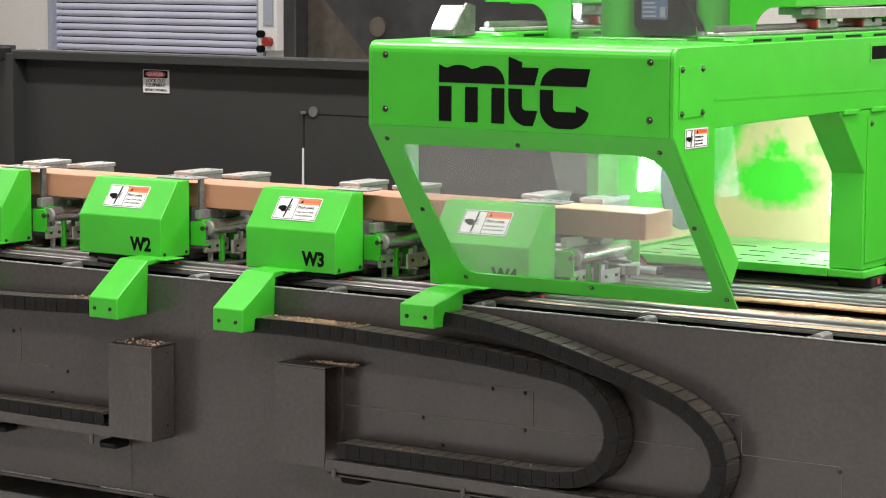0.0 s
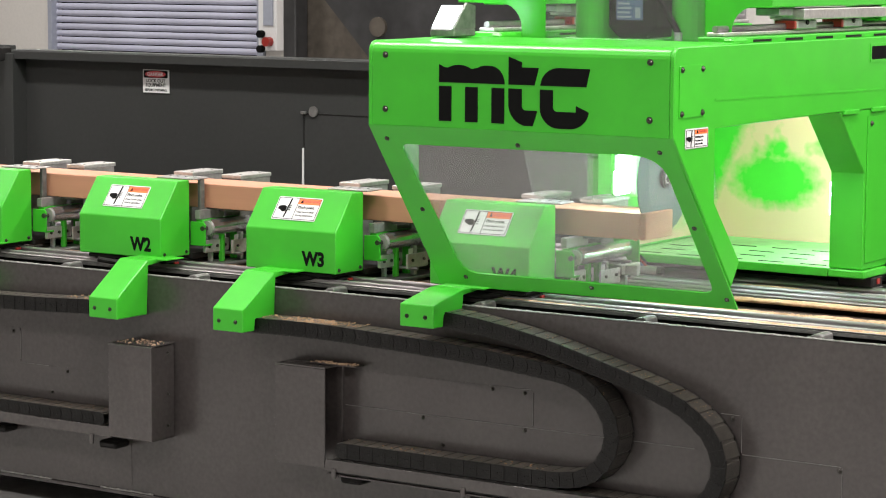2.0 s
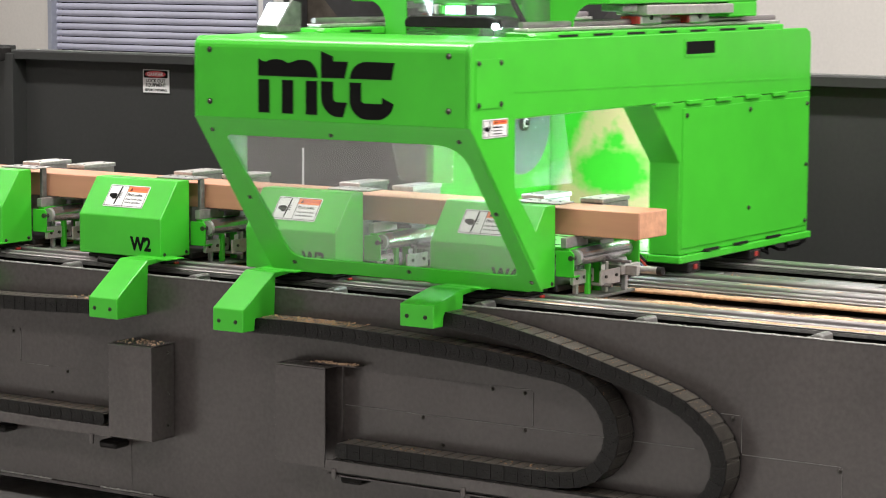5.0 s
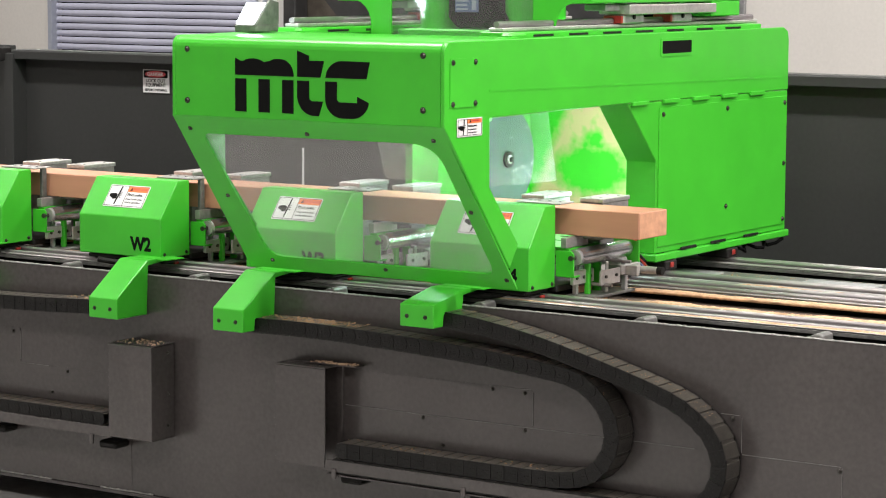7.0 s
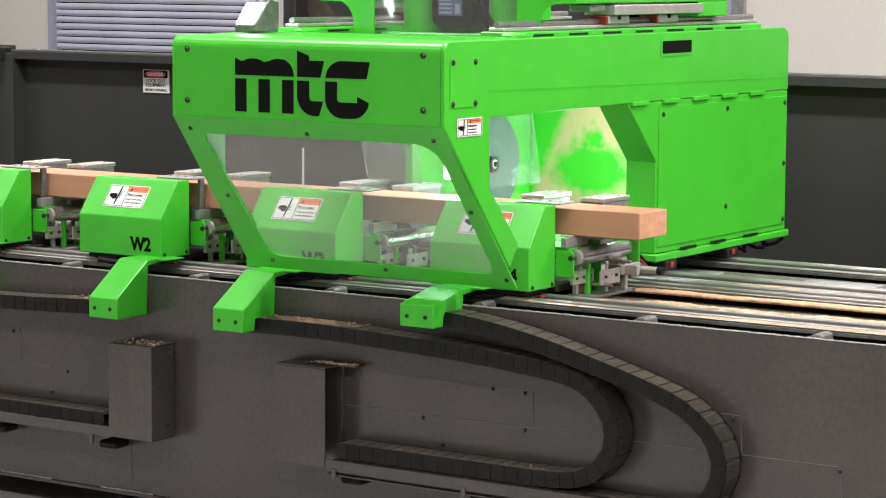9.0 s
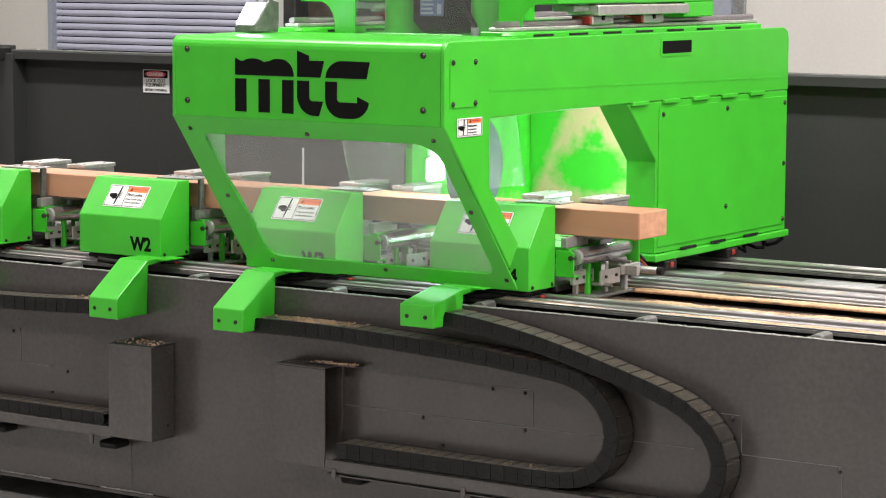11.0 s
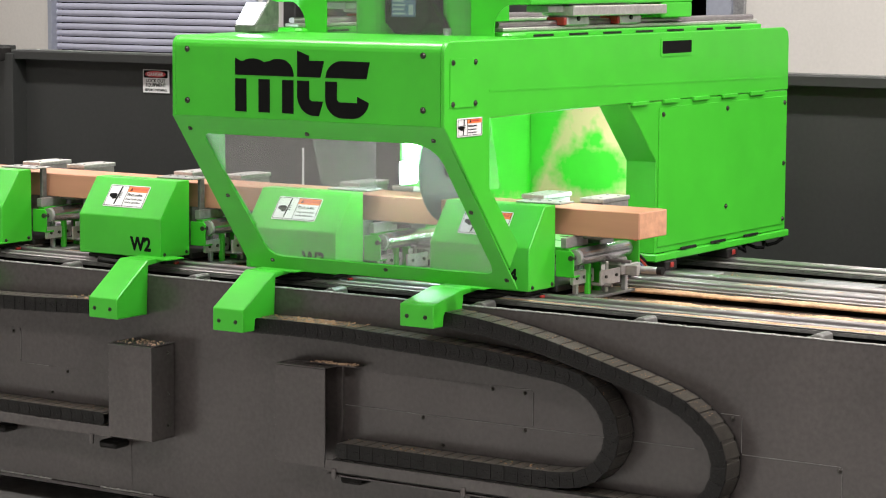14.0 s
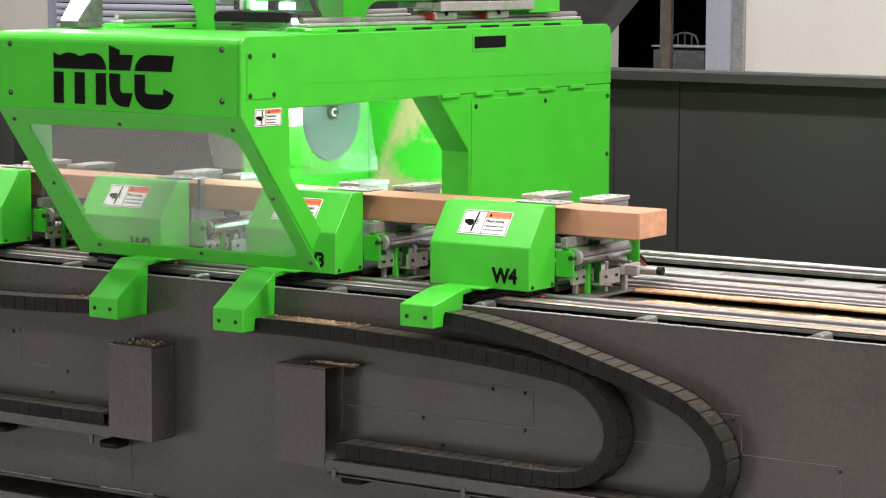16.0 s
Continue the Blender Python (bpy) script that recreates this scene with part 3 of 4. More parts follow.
# ---------------------------------------------------------------- clamp stations
def picture_label(parent, m, w, h, words, hand=True):
    """A safety label in the plane of m: x to the right, y up, z out."""
    def flat(x0, x1, y0, y1, z, mat, name, r=0.0):
        bm = prism(rounded(x0, x1, y0, y1, r, 3) if r else [(x0, y0), (x1, y0), (x1, y1), (x0, y1)], z - 0.0012, z, "z")
        bm.transform(m)
        return part(name, bm, mat, parent)
    flat(-w / 2, w / 2, -h / 2, h / 2, 0.0016, WHITE, "label_plate", 0.005)
    split = -w * 0.02 if hand else -w * 0.1
    flat(split, w / 2 - 0.004, h * 0.20, h / 2 - 0.004, 0.0026, ORANGE, "label_heading")
    flat(split - 0.0015, split, -h / 2 + 0.003, h / 2 - 0.003, 0.0026, INK, "label_rule")
    tri = prism([(split + 0.010, h * 0.25), (split + 0.022, h * 0.25), (split + 0.016, h * 0.42)], 0.0026, 0.0034, "z")
    tri.transform(m)
    part("warning_triangle", tri, INK, parent)
    letters("lettering", "WARNING", h * 0.17, m @ Matrix.Translation(((split + w / 2) / 2 + 0.006, h * 0.275, 0.003)), REDP, parent, "CENTER", 0.0)
    for txt, y, s, b in words:
        letters("lettering", txt, h * s, m @ Matrix.Translation((split + 0.005, h * y, 0.002)), INK, parent, "LEFT", b)
    for a_, b_, c_, d_ in ((-w / 2 + .004, w / 2 - .004, h / 2 - .0052, h / 2 - .004), (-w / 2 + .004, w / 2 - .004, -h / 2 + .004, -h / 2 + .0052),
                           (-w / 2 + .004, -w / 2 + .0052, -h / 2 + .0052, h / 2 - .0052), (w / 2 - .0052, w / 2 - .004, -h / 2 + .0052, h / 2 - .0052)):
        flat(a_, b_, c_, d_, 0.0029, INK, "label_border")
    # pictogram: a dark gripping shape over an upright bar
    cx = (-w / 2 + split) / 2
    bar = prism([(cx + w * .015, -h * .40), (cx + w * .045, -h * .40), (cx + w * .085, h * .42), (cx + w * .055, h * .42)], 0.0026, 0.0034, "z")
    bar.transform(m)
    part("pictogram_bar", bar, INK, parent)
    grip = prism([(cx - w * .165, h * .07), (cx - w * .10, h * .10), (cx - w * .02, h * .11), (cx + w * .025, h * .05), (cx + w * .02, -h * .13), (cx - w * .05, -h * .17), (cx - w * .11, -h * .08), (cx - w * .165, -h * .05)], 0.0026, 0.0032, "z")
    for y0, y1, lean in ((0.07, 0.10, 0.05), (0.0, 0.035, 0.01), (-0.075, -0.04, -0.03)):
        prism([(cx + w * .075, h * y0), (cx + w * .125, h * (y0 + lean)), (cx + w * .125, h * (y1 + lean)), (cx + w * .075, h * y1)], 0.0026, 0.0032, "z", bm=grip)
    grip.transform(m)
    part("pictogram", grip, INK, parent)


def clamp_station(number, c, arm_x, arm_front, arm_bottom, fold, label):
    """c: the left end of the green hood."""
    st = thing("clamp_station", label, "clamp", "clamp stations")
    prof = [(-0.245, 0.832), (-0.245, 0.976), (-0.147, 1.108), (-0.080, 1.108), (-0.080, 0.832)]
    hood = part("hood", prism(prof, c, c + 0.392, "x", 0.0028, 1), GREEN, st)
    for y in (-0.225, -0.10):
        rivet((c + 0.392, y, 0.845), (1, 0, 0), st, 0.007)
    slope = Vector((0, 0.098, 0.132)).normalized()
    out = Vector((1, 0, 0)).cross(slope)
    m = Matrix(((1, 0, out.x, c + 0.190), (0, slope.y, out.y, -0.1945 + out.y * 0.001), (0, slope.z, out.z, 1.044 + out.z * 0.001), (0, 0, 0, 1)))
    picture_label(hood, m, 0.190, 0.094, (("Pinch point.", 0.02, 0.165, 0.0003), ("Keep hands clear", -0.16, 0.12, 0.0), ("during operation.", -0.31, 0.12, 0.0)))
    letters("lettering", "W%d" % number, 0.067, Matrix.Translation((c + 0.250, -0.2458, 0.857)) @ FRONT, INK, hood, "LEFT", 0.0030, 0.92)
    # chain arm
    a0, a1 = arm_x, arm_x + 0.132
    top = 0.838
    shape = [(arm_front, arm_bottom), (arm_front, fold), (-0.345, top), (-0.18, top), (-0.18, top - 0.006), (-0.346 + 0.004, top - 0.02), (-0.35, arm_bottom + 0.04), (-0.458, arm_bottom + 0.04), (-0.462, arm_bottom)]
    if number <= 2:
        shape = [(arm_front, arm_bottom), (arm_front, fold), (-0.345, top), (-0.18, top), (-0.18, top - 0.006), (-0.346 + 0.004, top - 0.02), (-0.35, arm_bottom)]
    arm = part("chain_arm", prism(shape, a0, a1, "x", 0.004, 2), GREEN, st)
    part("arm_flange", box(a0 + 0.01, a1 + 0.05, -0.30, -0.20, top - 0.004, top + 0.001, 0.001), GREEN, st)
    for bx in (a0 + 0.028, a1 - 0.032):
        rivet((bx, arm_front, arm_bottom + 0.035), (0, -1, 0), arm, 0.0075)
    # base running on the rails
    part("base", box(c + 0.03, c + 0.37, -0.232, -0.085, 0.815, 0.831, 0.004), VOID, st)
    part("base", box(c + 0.06, c + 0.40, -0.079, 0.50, 0.815, 0.836, 0.004), VOID, st)
    for y in (-0.155, 0.41):
        for x in (c + 0.09, c + 0.34):
            part("bearing_block", box(x - 0.045, x + 0.045, y - 0.06, y + 0.06, 0.803, 0.8145, 0.004), VOID, st)
            part("wiper", box(x + 0.045, x + 0.054, y - 0.012, y + 0.012, 0.803, 0.812, 0.002), RED, st)
    # jaws over the lumber
    part("front_jaw", box(c + 0.24, c + 0.414, -0.088, 0.008, 1.1085, 1.1150, 0.003), RAILALU, st)
    if number <= 2:
        part("jaw_post", box(c + 0.3935, c + 0.408, -0.036, -0.010, 0.997, 1.108, 0.002), DARKZ, st)
    for dx in (0.275, 0.31, 0.35, 0.39):
        part("bolt", tube((c + dx, -0.045, 1.1155), (c + dx, -0.045, 1.119), 0.007, n=10), ZINC, st)
    for fx in (0.087, 0.322):
        fe = part("rear_fence", box(c + fx, c + fx + 0.093, 0.196, 0.385, 1.092, 1.107, 0.002), ALU, st)
        part("fence_block", box(c + fx + 0.003, c + fx + 0.090, 0.200, 0.380, 1.064, 1.0915, 0.002), RAILALU, st)
        part("fence_post", box(c + fx + 0.01, c + fx + 0.08, 0.205, 0.300, 0.836, 1.0635, 0.003), DARKZ, st)
        for dx, dy in ((0.025, 0.03), (0.068, 0.03), (0.025, 0.15), (0.068, 0.15)):
            part("bolt", tube((c + fx + dx, 0.196 + dy, 1.106), (c + fx + dx, 0.196 + dy, 1.1095), 0.006, n=8), ZINC, fe)
    # lumber support and roller
    part("support_bar", box(c + 0.400, c + 0.424, -0.060, 0.085, 0.962, 0.996, 0.002), RAILALU, st)
    part("support_bar", box(c + 0.402, c + 0.50, 0.05, 0.19, 0.985, 0.999, 0.003), DARKZ, st)
    part("support_rail", box(c + 0.402, c + 0.432, -0.055, 0.16, 0.940, 0.961, 0.002), GREEN, st)
    rollers = part("roller", tube((c + 0.452, -0.045, 0.932), (c + 0.452, 0.29, 0.932), 0.030, n=28), ROLLER, st, smooth=False)
    part("roller_cap", tube((c + 0.452, -0.056, 0.932), (c + 0.452, -0.045, 0.932), 0.026, n=24), ALU, rollers)
    part("axle", tube((c + 0.452, -0.082, 0.932), (c + 0.452, 0.31, 0.932), 0.009, n=12), BOLT, rollers)
    part("roller_bracket", prism([(c + 0.392, 0.868), (c + 0.455, 0.868), (c + 0.460, 0.875), (c + 0.460, 0.945), (c + 0.450, 0.955), (c + 0.392, 0.955)], -0.076, -0.068, "y", 0.001, 1), GREEN, st)
    part("bracket_foot", box(c + 0.392, c + 0.460, -0.07, -0.03, 0.866, 0.872, 0.001), GREEN, st)
    part("roller_bracket", box(c + 0.392, c + 0.50, 0.30, 0.308, 0.86, 0.965, 0.002), GREEN, st)
    lb = part("lower_bar", box(c + 0.440, c + 0.453, -0.062, 0.075, 0.840, 0.886, 0.002), ALU, st)
    for y in (-0.04, 0.005, 0.05):
        part("bolt", tube((c + 0.453, y, 0.862), (c + 0.457, y, 0.862), 0.006, n=10), BOLT, lb)
    part("guide_block", box(c + 0.495, c + 0.515, 0.155, 0.285, 0.858, 0.890, 0.002), ALU, st)
    part("sensor", box(c + 0.482, c + 0.494, 0.292, 0.306, 0.960, 0.976, 0.003), ORANGE, st)
    part("lower_bar", box(c + 0.40, c + 0.56, 0.18, 0.20, 0.855, 0.888, 0.002), ALU, st)
    for px_, py_, hw, mat, z0 in ((0.425, 0.0, 0.008, ZINC, 0.802), (0.455, 0.03, 0.009, GREEN, 0.802), (0.470, 0.12, 0.009, ALU, 0.802), (0.43, 0.14, 0.014, GREEN, 0.802), (0.50, 0.20, 0.009, ZINC, 0.802)):
        part("upright", box(c + px_ - hw, c + px_ + hw, py_ - hw, py_ + hw, z0, 0.905, 0.002), mat, st)
    part("foot_plate", box(c + 0.40, c + 0.51, -0.02, 0.26, 0.792, 0.802, 0.002), DARKZ, st)
    cyl = part("air_cylinder", tube((c + 0.50, 0.30, 0.862), (c + 0.575, 0.30, 0.862), 0.013, n=18), ALU, st)
    part("end_cap", tube((c + 0.575, 0.30, 0.862), (c + 0.595, 0.30, 0.862), 0.014, n=16), VOID, cyl)
    for i, (dy, mat) in enumerate(((-0.02, VOID), (0.0, RED), (0.02, BLUEGREY))):
        pts = [(c + 0.40 + 0.03 * k, 0.34 + dy + 0.02 * math.sin(k * 0.9), 0.88 + 0.03 * math.sin(k * 0.7 + i)) for k in range(5)]
        part("air_hose", bent(pts, 0.005, n=6), mat, st)
    # valves, fittings and labels crowded under the lumber
    part("valve_block", box(c + 0.405, c + 0.47, 0.215, 0.275, 0.845, 0.905, 0.004), ALU, st)
    part("valve_cap", tube((c + 0.437, 0.235, 0.905), (c + 0.437, 0.235, 0.925), 0.010, n=12), INK, st)
    part("tie_rod", tube((c + 0.40, 0.155, 0.905), (c + 0.55, 0.155, 0.905), 0.006, n=8), STEEL, st)
    part("tie_rod", tube((c + 0.40, 0.045, 0.835), (c + 0.54, 0.045, 0.835), 0.006, n=8), STEEL, st)
    part("clear_wrap", tube((c + 0.452, 0.09, 0.932), (c + 0.452, 0.24, 0.932), 0.033, n=18, caps=False), CLEAR, rollers)
    part("white_tag", box(c + 0.488, c + 0.490, 0.06, 0.085, 0.865, 0.90, 0.0005), WHITE, st)
    part("side_plate", box(c + 0.505, c + 0.512, 0.02, 0.15, 0.835, 0.885, 0.001), ALU, st)
    part("hex_bolt", tube((c + 0.512, 0.05, 0.862), (c + 0.518, 0.05, 0.862), 0.0055, n=6), BOLT, st)
    part("hex_bolt", tube((c + 0.512, 0.12, 0.862), (c + 0.518, 0.12, 0.862), 0.0055, n=6), BOLT, st)
    hs = [(c + 0.13 + 0.03 * k, -0.29 + 0.016 * k, 0.818 - 0.012 * math.sin(k * 0.55)) for k in range(8)]
    part("sagging_cable", bent(hs, 0.010, n=8), VOID, st)
    return st


clamp_station(1, -3.017, -2.80, -0.515, 0.642, 0.715, "green hooded clamp station with a steel roller")
clamp_station(2, -2.233, -1.950, -0.515, 0.642, 0.715, "green hooded clamp station numbered W2 with a deep chain arm")
clamp_station(3, -1.449, -1.374, -0.527, 0.646, 0.724, "green hooded clamp station numbered W3 with warning label")
clamp_station(4, -0.665, -0.597, -0.521, 0.727, 0.802, "green hooded clamp station numbered W4 holding the beam's end")

# ---------------------------------------------------------------- chain boxes, trays and drag chains
b1 = thing("chain_anchor_box", "charcoal sheet-steel chain anchor box with wood chips on top", "box", "anchor boxes")
part("shell", box(-1.897, -1.695, -0.477, PY - 0.001, 0.207, 0.548, 0.003), CHAR, b1)
part("lid", box(-1.885, -1.69, -0.46, PY - 0.002, 0.549, 0.552, 0.0005), CHAR, b1)
for z in (0.52, 0.37, 0.255):
    rivet((-1.695, -0.385, z), (1, 0, 0), b1, 0.006, BOLT)
b2 = thing("chain_anchor_box", "open-sided charcoal sheet-steel chain anchor box", "box", "anchor boxes")
part("front_sheet", box(-1.163, -0.952, -0.452, -0.446, 0.200, 0.537, 0.001), CHAR, b2)
part("top_sheet", box(-1.163, -0.952, -0.452, PY - 0.001, 0.538, 0.543, 0.001), CHAR, b2)
part("left_sheet", box(-1.163, -1.157, -0.445, PY - 0.001, 0.20, 0.537, 0.001), CHAR, b2)
part("rear_flange", box(-0.966, -0.944, PY - 0.016, PY - 0.002, 0.245, 0.537, 0.001), CHAR, b2)
part("drip_sheet", box(-1.08, -0.86, -0.40, PY - 0.002, 0.545, 0.549, 0.001), CHAR, b2)
chips("wood_chips", 60, (-1.88, -1.70, -0.46, -0.36, 0.552), 0.006, "tan wood chips lying on the anchor box")
chips("wood_chips", 110, (-1.05, -0.87, -0.40, -0.355, 0.549), 0.006, "tan wood chips lying on the open anchor box")
for x0, x1, dz in ((-5.0, -1.90, 0.010), (-0.945, 2.5, 0.004)):
    tr = thing("chain_tray", "narrow charcoal steel tray under the drag chain", "tray", "chain trays")
    part("ledge", box(x0, x1, -0.455, PY - 0.003, 0.178 + 4.2 * (dz - 0.004), 0.184 + 4.2 * (dz - 0.004), 0.001), CHAR, tr)
    part("lip", box(x0, x1, -0.461, -0.455, 0.194 + dz - 0.004, 0.229 + dz, 0.001), CHAR, tr)
    n = 0
    xx = x1 - 0.09 if x0 < -2 else x0 + 0.04
    while x0 < xx < x1 and n < 6:
        st_ = part("standoff", tube((xx, -0.463, 0.205), (xx, -0.463, 0.17), 0.009, n=10), CHAR, tr)
        # dark block added as the shadow beside each standoff
        part("rubber_foot", box(xx + 0.0, xx + 0.085, -0.43, PY - 0.003, 0.150, 0.177, 0.008), VOID, tr)
        xx += -0.55 if x0 < -2 else 0.52
        n += 1


def smooth_path(ctrl, step):
    """Points at even steps along a smooth line through a few control points."""
    P = [Vector(p) for p in ctrl]
    P = [2 * P[0] - P[1]] + P + [2 * P[-1] - P[-2]]
    dense = []
    for i in range(1, len(P) - 2):
        for k in range(24):
            t = k / 24
            a, b, c, d = P[i - 1], P[i], P[i + 1], P[i + 2]
            dense.append(0.5 * ((2 * b) + (c - a) * t + (2 * a - 5 * b + 4 * c - d) * t * t + (3 * b - a - 3 * c + d) * t ** 3))
    dense.append(P[-2])
    out, gone = [dense[0]], 0.0
    for a, b in zip(dense, dense[1:]):
        length = (b - a).length
        while gone + length >= step:
            a = a.lerp(b, (step - gone) / length)
            out.append(a.copy())
            length, gone = (b - a).length, 0.0
        gone += length
    return out


def link_mesh(pitch, h, y0, y1):
    """One chain link: round-nosed cheeks that overlap the next link, sunken tails, pins and the two lids."""
    bm = bmesh.new()
    L, r = pitch * 0.5, h * 0.5
    nose = [(L - r * 0.55 + r * math.cos(radians(a)), r * math.sin(radians(a))) for a in range(-90, 91, 15)]
    tail = [(-L * 1.45, -h * .485), (L * 0.6, -h * .485), (L * 0.6, h * .485), (-L * 1.45, h * .485)]
    for s_, ya in ((1, y0), (-1, y1)):
        lo, hi = sorted((ya, ya + s_ * 0.005))
        prism(nose + [(-L * 0.36, r * 0.97), (-L * 0.47, r * 0.85), (-L * 0.47, -r * 0.85), (-L * 0.36, -r * 0.97)], lo, hi, "y", bm=bm)
        lo, hi = sorted((ya + s_ * 0.0022, ya + s_ * 0.008))
        prism(tail, lo, hi, "y", bm=bm)
    tube((L * 0.62, y0 - 0.0012, 0), (L * 0.62, y0 + 0.002, 0), h * 0.085, bm, 8)
    box(-L * 0.20, L * 0.08, y0 - 0.0008, y0 + 0.002, -h * .05, h * .05, 0.0005, bm)
    low = len(bm.faces)
    for s_ in (1, -1):
        za, zb = sorted((s_ * h * .30, s_ * h * .40))
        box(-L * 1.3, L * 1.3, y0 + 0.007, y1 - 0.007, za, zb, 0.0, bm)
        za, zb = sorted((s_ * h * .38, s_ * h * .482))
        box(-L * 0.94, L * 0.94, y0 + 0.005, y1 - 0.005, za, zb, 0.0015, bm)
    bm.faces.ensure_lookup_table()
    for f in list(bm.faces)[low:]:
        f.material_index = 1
    me = bpy.data.meshes.new("link")
    bmesh.ops.recalc_face_normals(bm, faces=bm.faces)
    bm.to_mesh(me)
    bm.free()
    me.materials.append(BLACK)
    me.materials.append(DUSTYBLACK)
    return me


PITCH_LINK = 0.052
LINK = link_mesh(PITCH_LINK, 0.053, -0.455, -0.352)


def drag_chain(ctrl, label):
    ch = thing("drag_chain", label, "cable chain", "drag chains")
    pts = smooth_path([(x, 0, z) for x, z in ctrl], PITCH_LINK)
    for a, b in zip(pts, pts[1:]):
        d = b - a
        ob = new("link", LINK)
        ob.parent = ch
        ob.matrix_basis = Matrix.Translation((a + b) / 2) @ Matrix.Rotation(-math.atan2(d.z, d.x), 4, "Y")
    crumbs = []
    for _ in range(int(len(pts) * 6.0)):
        k = rnd.randrange(len(pts) - 1)
        a, b = pts[k], pts[k + 1]
        if b.x <= a.x or abs(b.z - a.z) > abs(b.x - a.x):
            continue
        up = Vector((-(b - a).z, 0, (b - a).x)).normalized()
        crumbs.append(a.lerp(b, rnd.random()) + up * 0.0275 + Vector((0, rnd.uniform(-0.448, -0.358), 0)))
    bm = bmesh.new()
    for p in crumbs:
        s = rnd.uniform(0.0007, 0.0021)
        bmesh.ops.create_icosphere(bm, subdivisions=1, radius=s, matrix=Matrix.Translation(p) @ Matrix.Diagonal((1.4, 1, 0.6, 1)))
    tagged(part("chain_crumbs", bm, DUST), "scattered tan wood crumbs lying on the drag chain", "wood chips", kind="stuff")
    return ch


drag_chain([(-0.50, 0.752), (-0.327, 0.736), (-0.113, 0.699), (0.095, 0.647), (0.297, 0.590), (0.396, 0.553), (0.460, 0.512), (0.505, 0.468), (0.533, 0.417), (0.538, 0.360), (0.520, 0.303), (0.478, 0.252), (0.41, 0.222), (0.30, 0.213), (0.0, 0.213), (-0.50, 0.213), (-0.93, 0.213)],
           "black nylon cable drag chain arching down to the tray, outer loop")
drag_chain([(-1.25, 0.664), (-1.008, 0.666), (-0.773, 0.659), (-0.546, 0.650), (-0.326, 0.638), (-0.112, 0.619), (-0.008, 0.606), (0.044, 0.591), (0.090, 0.562), (0.133, 0.517), (0.156, 0.471), (0.163, 0.430), (0.154, 0.384), (0.124, 0.334), (0.069, 0.291), (-0.003, 0.274), (-0.108, 0.2675), (-0.50, 0.2675), (-0.945, 0.2675)],
           "black nylon cable drag chain dusted with sawdust, inner loop")
drag_chain([(-1.94, 0.670), (-2.3, 0.655), (-2.8, 0.64), (-3.3, 0.60), (-3.5, 0.52), (-3.52, 0.40), (-3.4, 0.30), (-3.1, 0.259), (-2.5, 0.259), (-1.90, 0.259)],
           "black nylon cable drag chain running along the bed plate")
chips("wood_chips", 330, (-1.23, -0.83, -0.446, -0.362, 0.6915), 0.0062, "tan wood chips lying on the drag chain", clump=0.25)
chips("wood_chips", 70, (-2.12, -1.96, -0.44, -0.37, 0.693), 0.0055, "few wood chips on the drag chain")
chips("wood_chips", 60, (-0.9, -0.05, -0.44, -0.37, 0.293), 0.006, "few wood chips on the lower chain run")
# ---------------------------------------------------------------- saw gantry, built where it stands in the middle of the shot
gan = thing("saw_gantry", "bright green sheet-metal saw gantry with clear windows", "saw gantry")
SZ = 0.962                               # size of the gantry against its working drawing
PLACED[0] = Matrix.Translation([e * (1 - SZ) for e in EYE]) @ Matrix.Diagonal((SZ, SZ, SZ, 1))
XL, XR = -1.483, -0.372
# header with a rounded top edge
head = []
for i in range(6):
    a = radians(180 - 90 * i / 5)
    head.append((-0.603 + 0.035 + 0.035 * math.cos(a), 1.622 + 0.035 * math.sin(a)))
hp = [(-0.603, 1.387)] + head + [(-0.14, 1.662), (-0.14, 1.655), (-0.565, 1.650), (-0.594, 1.620), (-0.594, 1.392)]
header = part("header", prism(hp, XL + 0.0165, XR - 0.0165, "x", 0.0015, 1), GREEN, gan)
# slanted window frame: built flat, then tipped back
S = Vector((0, 0.79, -1.0)).normalized()
L = 0.718
out = Vector((0, S.z, -S.y)).normalized()
SL = Matrix(((1, 0, 0, 0), (0, -S.y, out.y, -0.603), (0, -S.z, out.z, 1.387), (0, 0, 0, 1)))
# in this plane x runs along the machine and y upward from the header's foot
outer = [(XL, 0.0), (XL - 0.012, -L), (XR - 0.001, -L), (XR - 0.012, 0.0)]
inner = list(reversed([(-1.392, -0.105), (-1.385, -0.088), (-1.368, -0.079), (-0.535, -0.076), (-0.497, -0.082), (-0.468, -0.098), (-0.448, -0.125), (-0.440, -0.16), (-0.434, -0.615), (-0.438, -0.637), (-0.450, -0.650), (-0.472, -0.656), (-1.325, -0.656), (-1.352, -0.648), (-1.371, -0.632), (-1.380, -0.605)]))
wf = holed(outer, inner, -0.006, 0.0, "z")
wf.transform(SL)
part("window_frame", wf, GREEN, gan)
pane = prism([(-1.42, -0.045), (-0.405, -0.045), (-0.400, -0.69), (-1.42, -0.69)], -0.013, -0.008, "z")
pane.transform(SL)
part("window_pane", pane, PANE, gan, "dusty clear polycarbonate window with painted milky glare")
lip = bmesh.new()
box(XL + 0.002, XR - 0.018, -L, -L + 0.020, -0.03, -0.014, 0.002, lip)
lip.transform(SL)
part("frame_lip", lip, GREEN, gan)
for v, xs in ((-0.058, (-1.434, -0.938, -0.437)), (-0.676, (-1.376, -0.888, -0.397))):
    for x in xs:
        p = SL @ Vector((x, v, 0.0))
        rivet(p, SL.to_3x3() @ Vector((0, 0, 1)), gan, 0.0085)
